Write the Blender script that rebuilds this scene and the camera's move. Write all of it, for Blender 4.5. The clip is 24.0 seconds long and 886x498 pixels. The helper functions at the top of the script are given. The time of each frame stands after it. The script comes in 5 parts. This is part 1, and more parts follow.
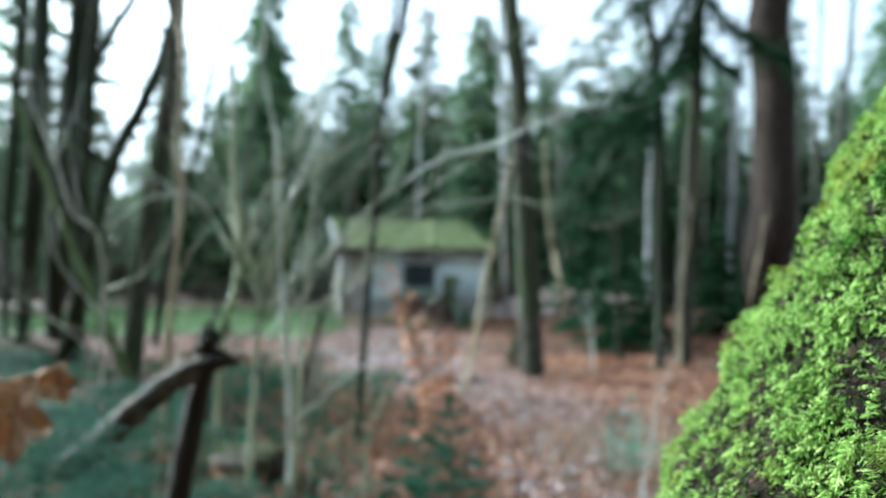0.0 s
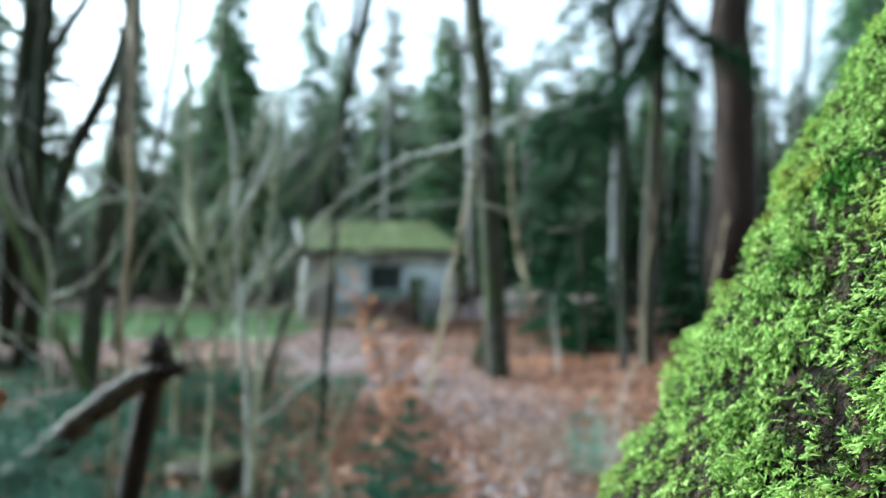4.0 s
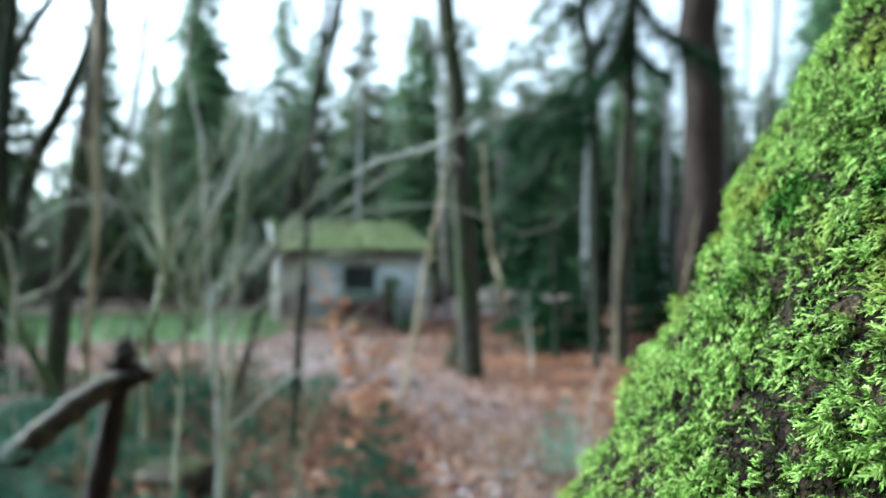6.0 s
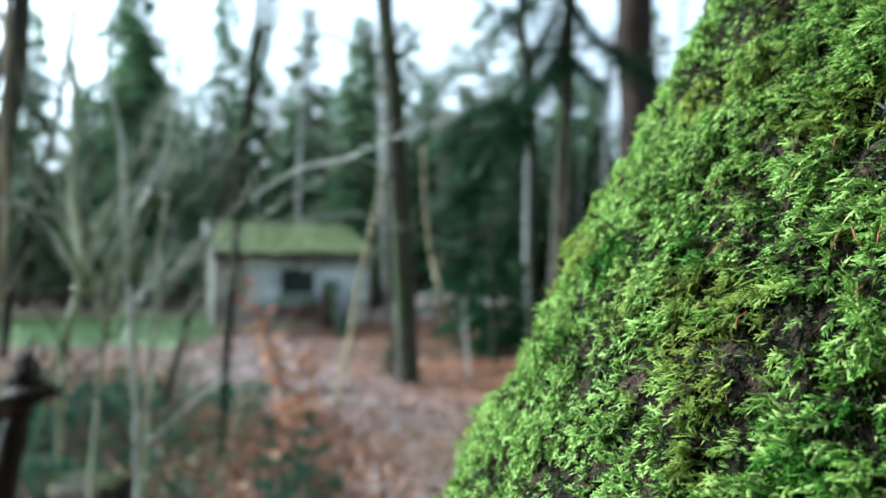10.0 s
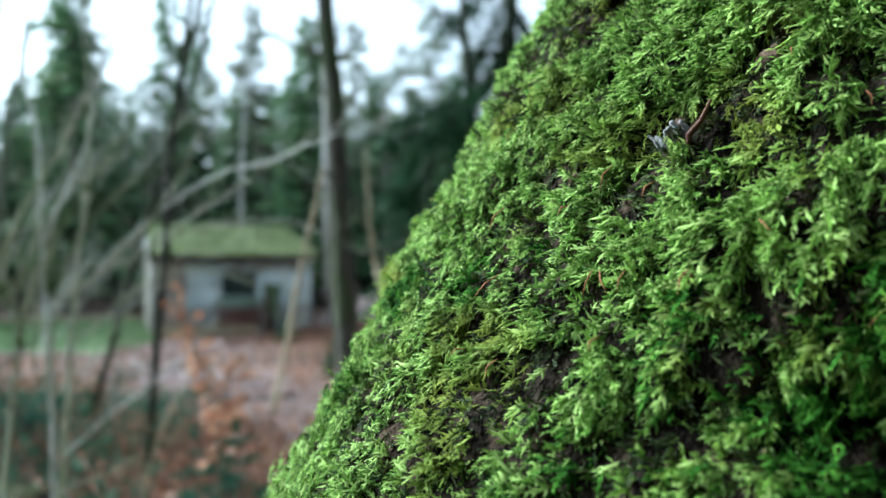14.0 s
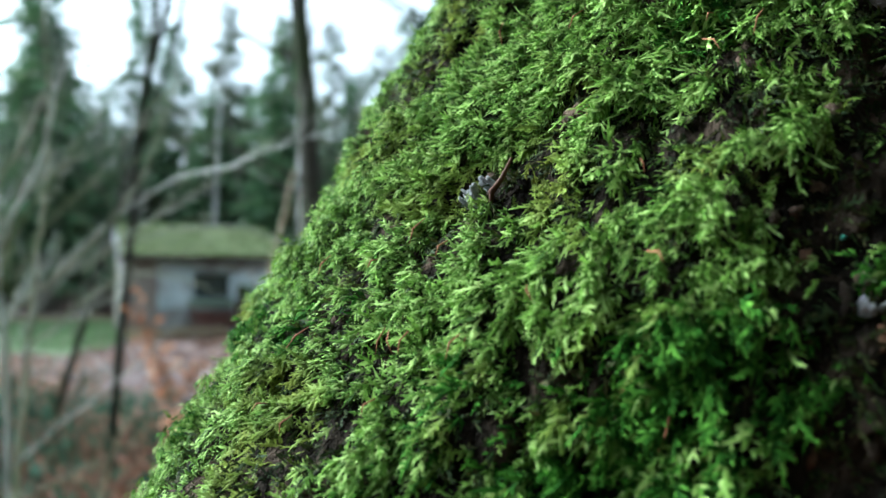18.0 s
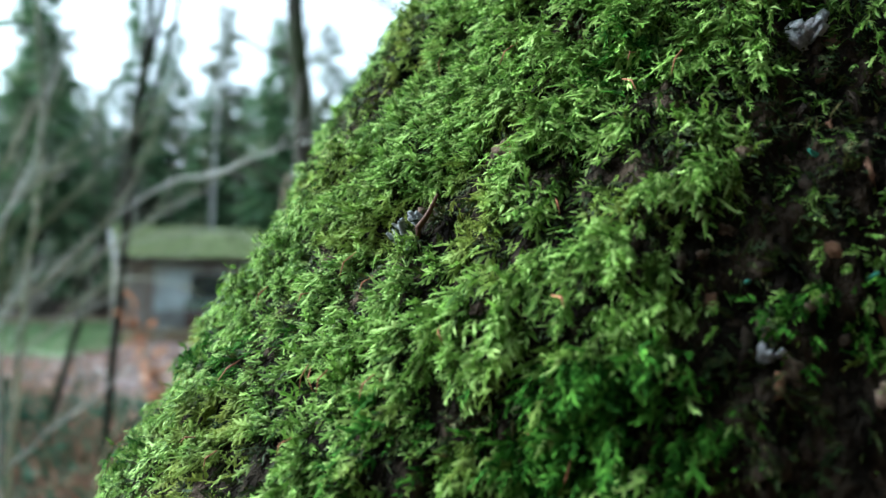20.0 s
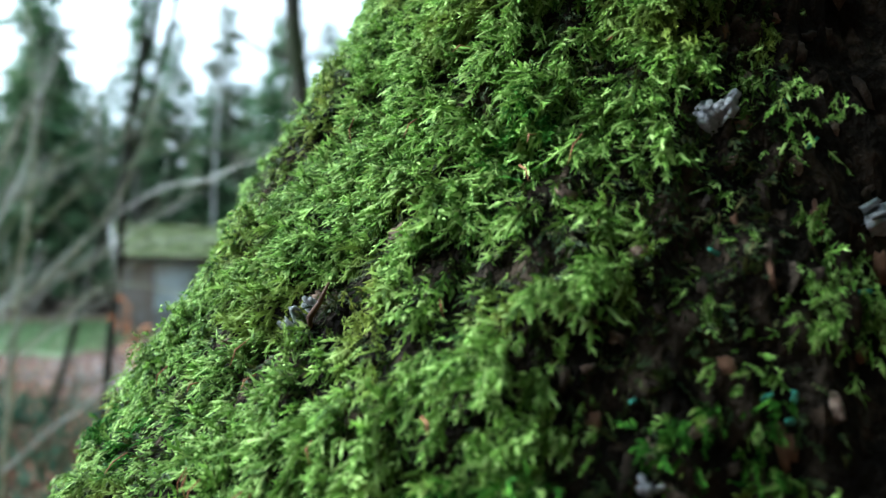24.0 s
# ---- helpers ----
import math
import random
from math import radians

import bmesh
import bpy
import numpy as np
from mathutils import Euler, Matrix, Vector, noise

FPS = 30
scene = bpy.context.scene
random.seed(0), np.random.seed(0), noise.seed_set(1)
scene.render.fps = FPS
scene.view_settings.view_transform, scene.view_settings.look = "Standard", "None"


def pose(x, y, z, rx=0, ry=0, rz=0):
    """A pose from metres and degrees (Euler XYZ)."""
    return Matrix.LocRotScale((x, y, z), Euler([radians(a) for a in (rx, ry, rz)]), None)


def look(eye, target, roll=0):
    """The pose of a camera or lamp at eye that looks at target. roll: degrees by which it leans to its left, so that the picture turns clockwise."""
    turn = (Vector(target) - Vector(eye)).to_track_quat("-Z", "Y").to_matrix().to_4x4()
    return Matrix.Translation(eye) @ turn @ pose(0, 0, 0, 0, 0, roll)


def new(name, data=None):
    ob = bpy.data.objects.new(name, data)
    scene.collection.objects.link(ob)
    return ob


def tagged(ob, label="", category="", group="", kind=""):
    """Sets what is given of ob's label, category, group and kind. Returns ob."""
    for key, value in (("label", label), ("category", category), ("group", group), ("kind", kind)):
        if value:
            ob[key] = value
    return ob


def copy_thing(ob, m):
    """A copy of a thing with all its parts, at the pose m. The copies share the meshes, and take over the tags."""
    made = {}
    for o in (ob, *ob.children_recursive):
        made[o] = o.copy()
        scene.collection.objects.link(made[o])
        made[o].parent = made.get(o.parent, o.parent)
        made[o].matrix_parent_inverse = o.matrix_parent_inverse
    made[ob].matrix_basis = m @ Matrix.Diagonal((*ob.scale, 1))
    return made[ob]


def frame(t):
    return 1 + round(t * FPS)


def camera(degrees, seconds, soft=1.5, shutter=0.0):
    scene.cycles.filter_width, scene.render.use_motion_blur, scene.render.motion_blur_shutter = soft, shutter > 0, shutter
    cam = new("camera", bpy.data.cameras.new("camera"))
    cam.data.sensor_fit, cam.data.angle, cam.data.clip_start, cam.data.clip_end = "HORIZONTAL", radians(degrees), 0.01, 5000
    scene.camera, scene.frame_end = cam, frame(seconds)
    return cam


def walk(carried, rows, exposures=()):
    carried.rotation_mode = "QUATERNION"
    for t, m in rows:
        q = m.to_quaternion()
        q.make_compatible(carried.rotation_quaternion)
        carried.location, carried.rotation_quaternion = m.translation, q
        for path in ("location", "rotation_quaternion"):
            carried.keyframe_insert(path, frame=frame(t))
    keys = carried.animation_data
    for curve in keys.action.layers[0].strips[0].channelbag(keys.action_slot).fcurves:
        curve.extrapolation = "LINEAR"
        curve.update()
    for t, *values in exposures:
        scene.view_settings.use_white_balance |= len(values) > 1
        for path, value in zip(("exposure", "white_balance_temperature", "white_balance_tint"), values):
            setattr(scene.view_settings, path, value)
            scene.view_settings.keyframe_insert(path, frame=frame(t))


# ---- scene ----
cam = camera(62.4, 24.0)

# the camera slides to the right past a leaning mossy trunk: seconds, eye, target, roll
PATH = [
    (0, (0.028, 0.008, 1.323), (0.024, 2.007, 1.396), 0.3),
    (0.5, (0.032, 0.013, 1.324), (0.039, 2.011, 1.397), 0.2),
    (1, (0.033, 0.013, 1.325), (0.052, 2.011, 1.4), 0.4),
    (1.5, (0.037, 0.022, 1.327), (0.066, 2.02, 1.402), 0.3),
    (2, (0.04, 0.029, 1.328), (0.079, 2.027, 1.405), 0.2),
    (2.5, (0.044, 0.035, 1.331), (0.093, 2.033, 1.407), 0.2),
    (4.5, (0.07, 0.058, 1.337), (0.17, 2.054, 1.413), 0.0),
    (5, (0.072, 0.055, 1.339), (0.189, 2.05, 1.415), 0.1),
    (5.5, (0.076, 0.057, 1.345), (0.212, 2.051, 1.42), -0.1),
    (6, (0.081, 0.058, 1.351), (0.235, 2.051, 1.425), -0.4),
    (6.5, (0.087, 0.061, 1.355), (0.261, 2.052, 1.431), -0.4),
    (7, (0.095, 0.061, 1.361), (0.286, 2.051, 1.434), -0.5),
    (7.5, (0.104, 0.062, 1.365), (0.314, 2.05, 1.441), -0.4),
    (8, (0.114, 0.061, 1.368), (0.342, 2.047, 1.445), -0.4),
    (8.5, (0.126, 0.064, 1.372), (0.374, 2.047, 1.448), -0.3),
    (9, (0.137, 0.067, 1.377), (0.406, 2.047, 1.452), -0.3),
    (9.5, (0.15, 0.068, 1.381), (0.438, 2.046, 1.459), -0.3),
    (10, (0.164, 0.069, 1.386), (0.472, 2.044, 1.465), -0.2),
    (10.5, (0.177, 0.069, 1.391), (0.509, 2.039, 1.47), -0.2),
    (12.5, (0.225, 0.073, 1.401), (0.623, 2.031, 1.483), -0.3),
    (13, (0.237, 0.074, 1.402), (0.649, 2.029, 1.485), -0.4),
    (13.5, (0.248, 0.076, 1.403), (0.679, 2.027, 1.485), -0.4),
    (14, (0.258, 0.077, 1.404), (0.706, 2.025, 1.487), -0.3),
    (14.5, (0.269, 0.078, 1.404), (0.732, 2.021, 1.49), -0.1),
    (15, (0.28, 0.076, 1.406), (0.756, 2.017, 1.494), 0.0),
    (15.5, (0.291, 0.074, 1.41), (0.777, 2.012, 1.498), -0.0),
    (16, (0.3, 0.069, 1.414), (0.793, 2.005, 1.503), 0.0),
    (16.5, (0.309, 0.065, 1.417), (0.805, 2.001, 1.511), 0.1),
    (17, (0.316, 0.062, 1.421), (0.817, 1.996, 1.512), 0.1),
    (17.5, (0.324, 0.06, 1.424), (0.829, 1.993, 1.517), 0.3),
    (18, (0.332, 0.057, 1.427), (0.839, 1.99, 1.516), 0.2),
    (18.5, (0.339, 0.053, 1.429), (0.847, 1.985, 1.522), 0.1),
    (20.5, (0.369, 0.045, 1.447), (0.881, 1.976, 1.541), 0.3),
    (21, (0.376, 0.046, 1.452), (0.887, 1.977, 1.545), 0.3),
    (21.5, (0.382, 0.046, 1.458), (0.893, 1.978, 1.549), 0.1),
    (22, (0.387, 0.045, 1.464), (0.898, 1.977, 1.556), 0.2),
    (22.5, (0.393, 0.045, 1.47), (0.904, 1.977, 1.561), 0.2),
    (23, (0.399, 0.047, 1.475), (0.908, 1.979, 1.563), 0.2),
    (23.5, (0.405, 0.049, 1.479), (0.913, 1.981, 1.568), 0.2),
    (24, (0.41, 0.05, 1.482), (0.916, 1.983, 1.569), 0.2),
]

walk(cam, [(t, look(e, g, r)) for t, e, g, r in PATH], [(0, 0.34, 5280, -4), (5, 0.32, 5280, -4), (9, 0.27, 5280, -4), (13, 0.17, 5280, -4), (17, 0.20, 5280, -4), (21, 0.30, 5280, -4), (24, 0.34, 5280, -4)])

# the lens is wide open and set to the moss
cam.data.dof.use_dof = True
cam.data.dof.focus_distance = 0.33
cam.data.dof.aperture_fstop = 5.6

# ---- light: an overcast winter day ----
world = bpy.data.worlds.new("overcast_sky")
scene.world = world
world.use_nodes = True
wn, wl = world.node_tree.nodes, world.node_tree.links
wn.clear()
sky = wn.new("ShaderNodeTexSky")
sky.sky_type = "NISHITA"
sky.sun_disc = False
sky.sun_elevation = radians(33)
sky.sun_rotation = radians(-60)
sky.air_density = 1.0
sky.dust_density = 4.0
grey = wn.new("ShaderNodeHueSaturation")
grey.inputs["Saturation"].default_value = 0.2
back = wn.new("ShaderNodeBackground")
back.inputs["Strength"].default_value = 0.36
wout = wn.new("ShaderNodeOutputWorld")
wl.new(sky.outputs[0], grey.inputs["Color"])
wl.new(grey.outputs[0], back.inputs["Color"])
wl.new(back.outputs[0], wout.inputs["Surface"])

sun_data = bpy.data.lights.new("sun", "SUN")
sun_data.energy = 7.5
sun_data.angle = radians(25)
sun_data.color = (1.0, 0.97, 0.93)
sun = new("sun", sun_data)
sun.matrix_world = look((-7.2, 6.2, 5.2), (0, 2, 0))


# ---- materials ----
def material(name, colours, scale=4.0, stretch=(1, 1, 1), rough=0.8, bump=0.3, fine=8.0, island=0.0, translucent=0.0,
             patch=None, patch_scale=1.0, patch_at=0.5, patch_soft=0.1, coords="Object", spec=0.3, bump_size=0.01, age_shade=None):
    """Colours are mixed by a noise of that scale; island adds variation from piece to piece; patch is a second
    colour that comes in spots of its own; age tints a shoot from its foot to its tip: older growth at the foot,
    darkened to paint depth."""
    m = bpy.data.materials.new(name)
    m.use_nodes = True
    n, l = m.node_tree.nodes, m.node_tree.links
    n.clear()
    out = n.new("ShaderNodeOutputMaterial")
    bsdf = n.new("ShaderNodeBsdfPrincipled")
    bsdf.inputs["Roughness"].default_value = rough
    bsdf.inputs["Specular IOR Level"].default_value = spec
    tc = n.new("ShaderNodeTexCoord")
    mp = n.new("ShaderNodeMapping")
    mp.inputs["Scale"].default_value = stretch
    l.new(tc.outputs[coords], mp.inputs["Vector"])
    no = n.new("ShaderNodeTexNoise")
    no.inputs["Scale"].default_value = scale
    no.inputs["Detail"].default_value = 5.0
    no.inputs["Roughness"].default_value = 0.62
    l.new(mp.outputs[0], no.inputs["Vector"])
    value = no.outputs["Fac"]
    if island:
        geo = n.new("ShaderNodeNewGeometry")
        mix = n.new("ShaderNodeMix")
        mix.inputs["Factor"].default_value = island
        l.new(no.outputs["Fac"], mix.inputs["A"])
        l.new(geo.outputs["Random Per Island"], mix.inputs["B"])
        value = mix.outputs["Result"]
    ramp = n.new("ShaderNodeValToRGB")
    els = ramp.color_ramp.elements
    lo, hi = (0.3, 0.7) if not island else (0.3 * (1 - island) + 0.03, 0.7 * (1 - island) + 0.97 * island)
    while len(els) < len(colours):
        els.new(0.5)
    for i, c in enumerate(colours):
        els[i].position = lo + (hi - lo) * i / max(1, len(colours) - 1)
        els[i].color = (*c, 1)
    l.new(value, ramp.inputs["Fac"])
    colour = ramp.outputs["Color"]
    if patch:
        pn = n.new("ShaderNodeTexNoise")
        pn.inputs["Scale"].default_value = patch_scale
        pn.inputs["Detail"].default_value = 4.0
        l.new(tc.outputs[coords], pn.inputs["Vector"])
        pr = n.new("ShaderNodeMapRange")
        pr.inputs["From Min"].default_value = patch_at - patch_soft
        pr.inputs["From Max"].default_value = patch_at + patch_soft
        l.new(pn.outputs["Fac"], pr.inputs["Value"])
        pm = n.new("ShaderNodeMix")
        pm.data_type = "RGBA"
        pm.inputs["B"].default_value = (0, 0, 0, 1)
        l.new(pr.outputs[0], pm.inputs["Factor"])
        l.new(colour, pm.inputs[6])
        pm.inputs[7].default_value = (*patch, 1)
        colour = pm.outputs[2]
    if age_shade:
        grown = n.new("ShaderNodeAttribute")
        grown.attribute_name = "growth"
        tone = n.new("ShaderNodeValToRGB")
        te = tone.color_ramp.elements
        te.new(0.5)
        for k, c in enumerate(age_shade):
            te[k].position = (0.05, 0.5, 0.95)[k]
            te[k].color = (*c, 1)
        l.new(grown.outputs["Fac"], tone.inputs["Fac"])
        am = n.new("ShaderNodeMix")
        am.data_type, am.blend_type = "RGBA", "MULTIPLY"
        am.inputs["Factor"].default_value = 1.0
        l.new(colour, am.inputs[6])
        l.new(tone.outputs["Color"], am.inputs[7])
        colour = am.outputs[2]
    l.new(colour, bsdf.inputs["Base Color"])
    if bump:
        bn = n.new("ShaderNodeTexNoise")
        bn.inputs["Scale"].default_value = scale * fine
        bn.inputs["Detail"].default_value = 4.0
        l.new(mp.outputs[0], bn.inputs["Vector"])
        bp = n.new("ShaderNodeBump")
        bp.inputs["Strength"].default_value = bump
        bp.inputs["Distance"].default_value = bump_size
        l.new(bn.outputs["Fac"], bp.inputs["Height"])
        l.new(bp.outputs[0], bsdf.inputs["Normal"])
    surface = bsdf.outputs[0]
    if translucent:
        tr = n.new("ShaderNodeBsdfTranslucent")
        l.new(colour, tr.inputs["Color"])
        mx = n.new("ShaderNodeMixShader")
        mx.inputs[0].default_value = translucent
        l.new(bsdf.outputs[0], mx.inputs[1])
        l.new(tr.outputs[0], mx.inputs[2])
        surface = mx.outputs[0]
    l.new(surface, out.inputs["Surface"])
    return m


# each shoot darkens to its foot: old growth, and painted depth between shoots
MOSS = material("moss", [(0.044, 0.092, 0.016), (0.215, 0.375, 0.056), (0.64, 0.82, 0.28)], 60, island=0.6, age_shade=((0.24, 0.21, 0.16), (0.8, 0.82, 0.76), (1.0, 1.0, 1.0)), translucent=0.34, spec=0.06, bump=0.8, fine=20, bump_size=0.0006,
                rough=0.55, patch=(0.27, 0.31, 0.05), patch_scale=16, patch_at=0.62, patch_soft=0.08)
# deep green moss patches, darkened to double as shade low down
MOSS_EMERALD_SHADE = material("emerald_shade_moss", [(0.012, 0.04, 0.005), (0.055, 0.16, 0.016), (0.19, 0.40, 0.05)], 60, island=0.5, age_shade=((0.25, 0.25, 0.2), (0.7, 0.75, 0.7), (1.0, 1.0, 1.0)), translucent=0.25, spec=0.06, bump=0)
MOSS_DARK = material("moss_stalk_shade", [(0.008, 0.018, 0.002), (0.03, 0.052, 0.008), (0.09, 0.075, 0.022)], 30, island=0.5, bump=0, translucent=0.2)
BARK_NEAR = material("wet_dark_bark", [(0.005, 0.0043, 0.0035), (0.018, 0.014, 0.010), (0.075, 0.053, 0.037)], 60, (1, 1, 0.6), 0.95, 1.0, 4, spec=0.03,
                     patch=(0.08, 0.055, 0.038), patch_scale=80, patch_at=0.66, patch_soft=0.06)
LICHEN_TEAL = material("blue_green_lichen", [(0.03, 0.14, 0.09), (0.08, 0.30, 0.20), (0.16, 0.42, 0.30)], 330, bump=0.4)
LICHEN = material("lichen", [(0.30, 0.29, 0.28), (0.60, 0.60, 0.62), (0.82, 0.82, 0.86)], 330, bump=0.8)
BARK_PALE = material("pale_inner_bark", [(0.05, 0.03, 0.02), (0.20, 0.125, 0.085), (0.48, 0.36, 0.28)], 220, bump=0.9, bump_size=0.002)
BARK_BROWN = material("rough_brown_bark", [(0.014, 0.011, 0.008), (0.042, 0.03, 0.021), (0.11, 0.078, 0.056)], 90, bump=0.8, bump_size=0.002, spec=0.1)
NEEDLE_DRY = material("dry_needle", [(0.16, 0.05, 0.02), (0.32, 0.13, 0.06)], 60, bump=0.1, island=0.5)
BARK_OAK = material("mossy_bark", [(0.015, 0.017, 0.013), (0.04, 0.043, 0.032), (0.088, 0.088, 0.068)], 5, (6, 6, 1), 0.95, 1.0, 5, spec=0.1, bump_size=0.02,
                    patch=(0.035, 0.052, 0.024), patch_scale=2.2, patch_at=0.58, patch_soft=0.15)
BARK_GREEN = material("grey_green_bark", [(0.026, 0.026, 0.02), (0.066, 0.063, 0.05), (0.125, 0.118, 0.096)], 5, (6, 6, 1), 0.95, 1.0, 5, spec=0.1, bump_size=0.015,
                      patch=(0.05, 0.07, 0.028), patch_scale=1.6, patch_at=0.6, patch_soft=0.12)
BARK_RED = material("furrowed_red_bark", [(0.016, 0.013, 0.011), (0.046, 0.034, 0.028), (0.09, 0.067, 0.055)], 9, (5, 5, 0.5), 0.95, 1.0, 4, spec=0.1, bump_size=0.03)
BARK_FAR = material("spruce_bark", [(0.07, 0.066, 0.058), (0.19, 0.175, 0.15)], 3, (5, 5, 0.8), 0.9, 0.5, 5)
BIRCH = material("birch_bark", [(0.03, 0.03, 0.03), (0.36, 0.36, 0.35), (0.6, 0.6, 0.59)], 4, (1, 1, 3), 0.7, 0.3, 4)
STEM = material("pale_green_stem", [(0.14, 0.165, 0.09), (0.30, 0.32, 0.20), (0.48, 0.49, 0.38)], 6, (1, 1, 0.5), 0.6, 0.3, 6)
STEM_WHITE = material("silvery_stem", [(0.34, 0.36, 0.30), (0.68, 0.70, 0.66)], 8, (1, 1, 0.5), 0.6, 0.2, 6)
STEM_DARK = material("dark_stem", [(0.05, 0.055, 0.035), (0.14, 0.14, 0.10)], 6, (1, 1, 0.5), 0.7, 0.4, 6)
STEM_TAN = material("tan_stem", [(0.22, 0.18, 0.10), (0.44, 0.37, 0.24)], 6, (1, 1, 0.5), 0.6, 0.3, 6)
STEM_GREEN = material("algae_green_stem", [(0.07, 0.11, 0.035), (0.17, 0.22, 0.09)], 6, (1, 1, 0.5), 0.8, 0.4, 6)
DEADWOOD = material("weathered_deadwood", [(0.010, 0.008, 0.005), (0.045, 0.034, 0.02), (0.19, 0.155, 0.10)], 11, (1, 1, 1), 0.75, 0.8, 5)
ROTTEN = material("rotten_dark_wood", [(0.008, 0.007, 0.006), (0.04, 0.03, 0.022)], 12, (1, 1, 0.4), 0.7, 0.9, 5)
SPRUCE = material("spruce_needles", [(0.05, 0.115, 0.055), (0.105, 0.19, 0.09), (0.18, 0.26, 0.12)], 0.6, island=0.5, bump=0, rough=0.7, spec=0.15,
                  translucent=0.35)
SPRUCE_DRY = material("pine_needles", [(0.07, 0.13, 0.08), (0.14, 0.185, 0.11), (0.24, 0.215, 0.13)], 0.5, island=0.5, bump=0, rough=0.6,
                      translucent=0.35)
DARK_FIR = material("dark_fir_needles", [(0.008, 0.03, 0.014), (0.02, 0.062, 0.024), (0.04, 0.10, 0.032)], 2, island=0.5, bump=0, rough=0.6, spec=0.08,
                    translucent=0.15)
TEAL_FIR = material("blue_green_fir_needles", [(0.012, 0.05, 0.03), (0.035, 0.115, 0.068), (0.09, 0.20, 0.125)], 5, island=0.5, bump=0, rough=0.6, spec=0.08,
                    translucent=0.2)
PALE_FIR = material("pale_fir_needles", [(0.10, 0.22, 0.15), (0.22, 0.36, 0.26)], 5, island=0.5, bump=0, rough=0.5, translucent=0.2)
LITTER = material("fallen_leaves", [(0.06, 0.024, 0.012), (0.2, 0.078, 0.034), (0.38, 0.16, 0.07), (0.42, 0.22, 0.12), (0.46, 0.36, 0.32)], 0.55, island=0.7,
                  bump=0, rough=0.6, translucent=0.15)
FROSTED = material("frosted_leaves", [(0.20, 0.09, 0.055), (0.36, 0.24, 0.21), (0.46, 0.40, 0.41), (0.55, 0.52, 0.55)], 1.2, island=0.7,
                   bump=0, rough=0.6, translucent=0.15)
SOIL = material("forest_soil", [(0.025, 0.018, 0.012), (0.065, 0.045, 0.030), (0.13, 0.095, 0.07)], 3, rough=0.95, bump=0.9, fine=9, bump_size=0.03,
                patch=(0.07, 0.03, 0.018), patch_scale=0.25)
DRY_LEAF = material("dry_beech_leaf", [(0.33, 0.13, 0.06), (0.55, 0.29, 0.17), (0.66, 0.45, 0.33)], 8, island=0.7, bump=0, translucent=0.25)
MAPLE = material("dry_maple_leaf", [(0.30, 0.15, 0.07), (0.52, 0.34, 0.20), (0.68, 0.55, 0.42)], 14, bump=0.4, fine=4, translucent=0.2)
RUSSET_VEIN = material("leaf_vein", [(0.07, 0.03, 0.018), (0.2, 0.10, 0.05)], 20, bump=0.2)
GRASS = material("grass", [(0.08, 0.15, 0.06), (0.15, 0.24, 0.10), (0.27, 0.32, 0.17)], 1.2, island=0.4, bump=0, translucent=0.2)
TURF = material("turf", [(0.08, 0.12, 0.06), (0.17, 0.22, 0.10)], 3, bump=0.6, fine=12)
SAND = material("sandy_road", [(0.24, 0.175, 0.155), (0.38, 0.29, 0.26)], 1.5, bump=0.4, fine=12)
PLASTER = material("weathered_plaster", [(0.30, 0.37, 0.38), (0.52, 0.60, 0.61), (0.66, 0.73, 0.74)], 1.3, rough=0.9, bump=0.3, fine=8,
                   patch=(0.20, 0.17, 0.15), patch_scale=1.1, patch_at=0.62)
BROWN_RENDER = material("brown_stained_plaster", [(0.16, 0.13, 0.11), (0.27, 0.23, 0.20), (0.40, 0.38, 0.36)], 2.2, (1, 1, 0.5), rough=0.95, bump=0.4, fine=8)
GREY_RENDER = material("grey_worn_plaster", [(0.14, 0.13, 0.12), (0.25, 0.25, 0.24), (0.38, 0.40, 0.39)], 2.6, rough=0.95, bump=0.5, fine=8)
DARK_RENDER = material("dark_render", [(0.05, 0.045, 0.035), (0.12, 0.11, 0.085), (0.2, 0.2, 0.165)], 1.8, rough=0.95, bump=0.5, fine=8)
BRICK = material("red_brick", [(0.10, 0.04, 0.03), (0.2, 0.085, 0.065)], 8, bump=0.6)
ROOF_MOSS = material("roof_moss", [(0.13, 0.17, 0.07), (0.235, 0.285, 0.13), (0.37, 0.37, 0.23)], 2.5, island=0.5, bump=0, rough=0.9)
ROOF_EDGE = material("dark_roof_timber", [(0.02, 0.015, 0.012), (0.06, 0.045, 0.035)], 6, bump=0.5)
PALE_EDGE = material("grey_board", [(0.22, 0.22, 0.22), (0.38, 0.38, 0.37)], 6, (1, 1, 3), bump=0.4)
FRAME_PAINT = material("grey_window_paint", [(0.07, 0.08, 0.08), (0.16, 0.17, 0.17)], 9, bump=0.3)
RUST = material("rusty_steel", [(0.05, 0.02, 0.014), (0.16, 0.06, 0.035)], 9, (1, 1, 0.4), 0.75, 0.5)
SILL_MOSS = material("mossy_concrete", [(0.13, 0.2, 0.12), (0.28, 0.34, 0.26)], 7, bump=0.5)
GLASS = bpy.data.materials.new("dark_glass")
GLASS.use_nodes = True
gb = GLASS.node_tree.nodes["Principled BSDF"]
gb.inputs["Base Color"].default_value = (0.02, 0.03, 0.03, 1)
gb.inputs["Roughness"].default_value = 0.08


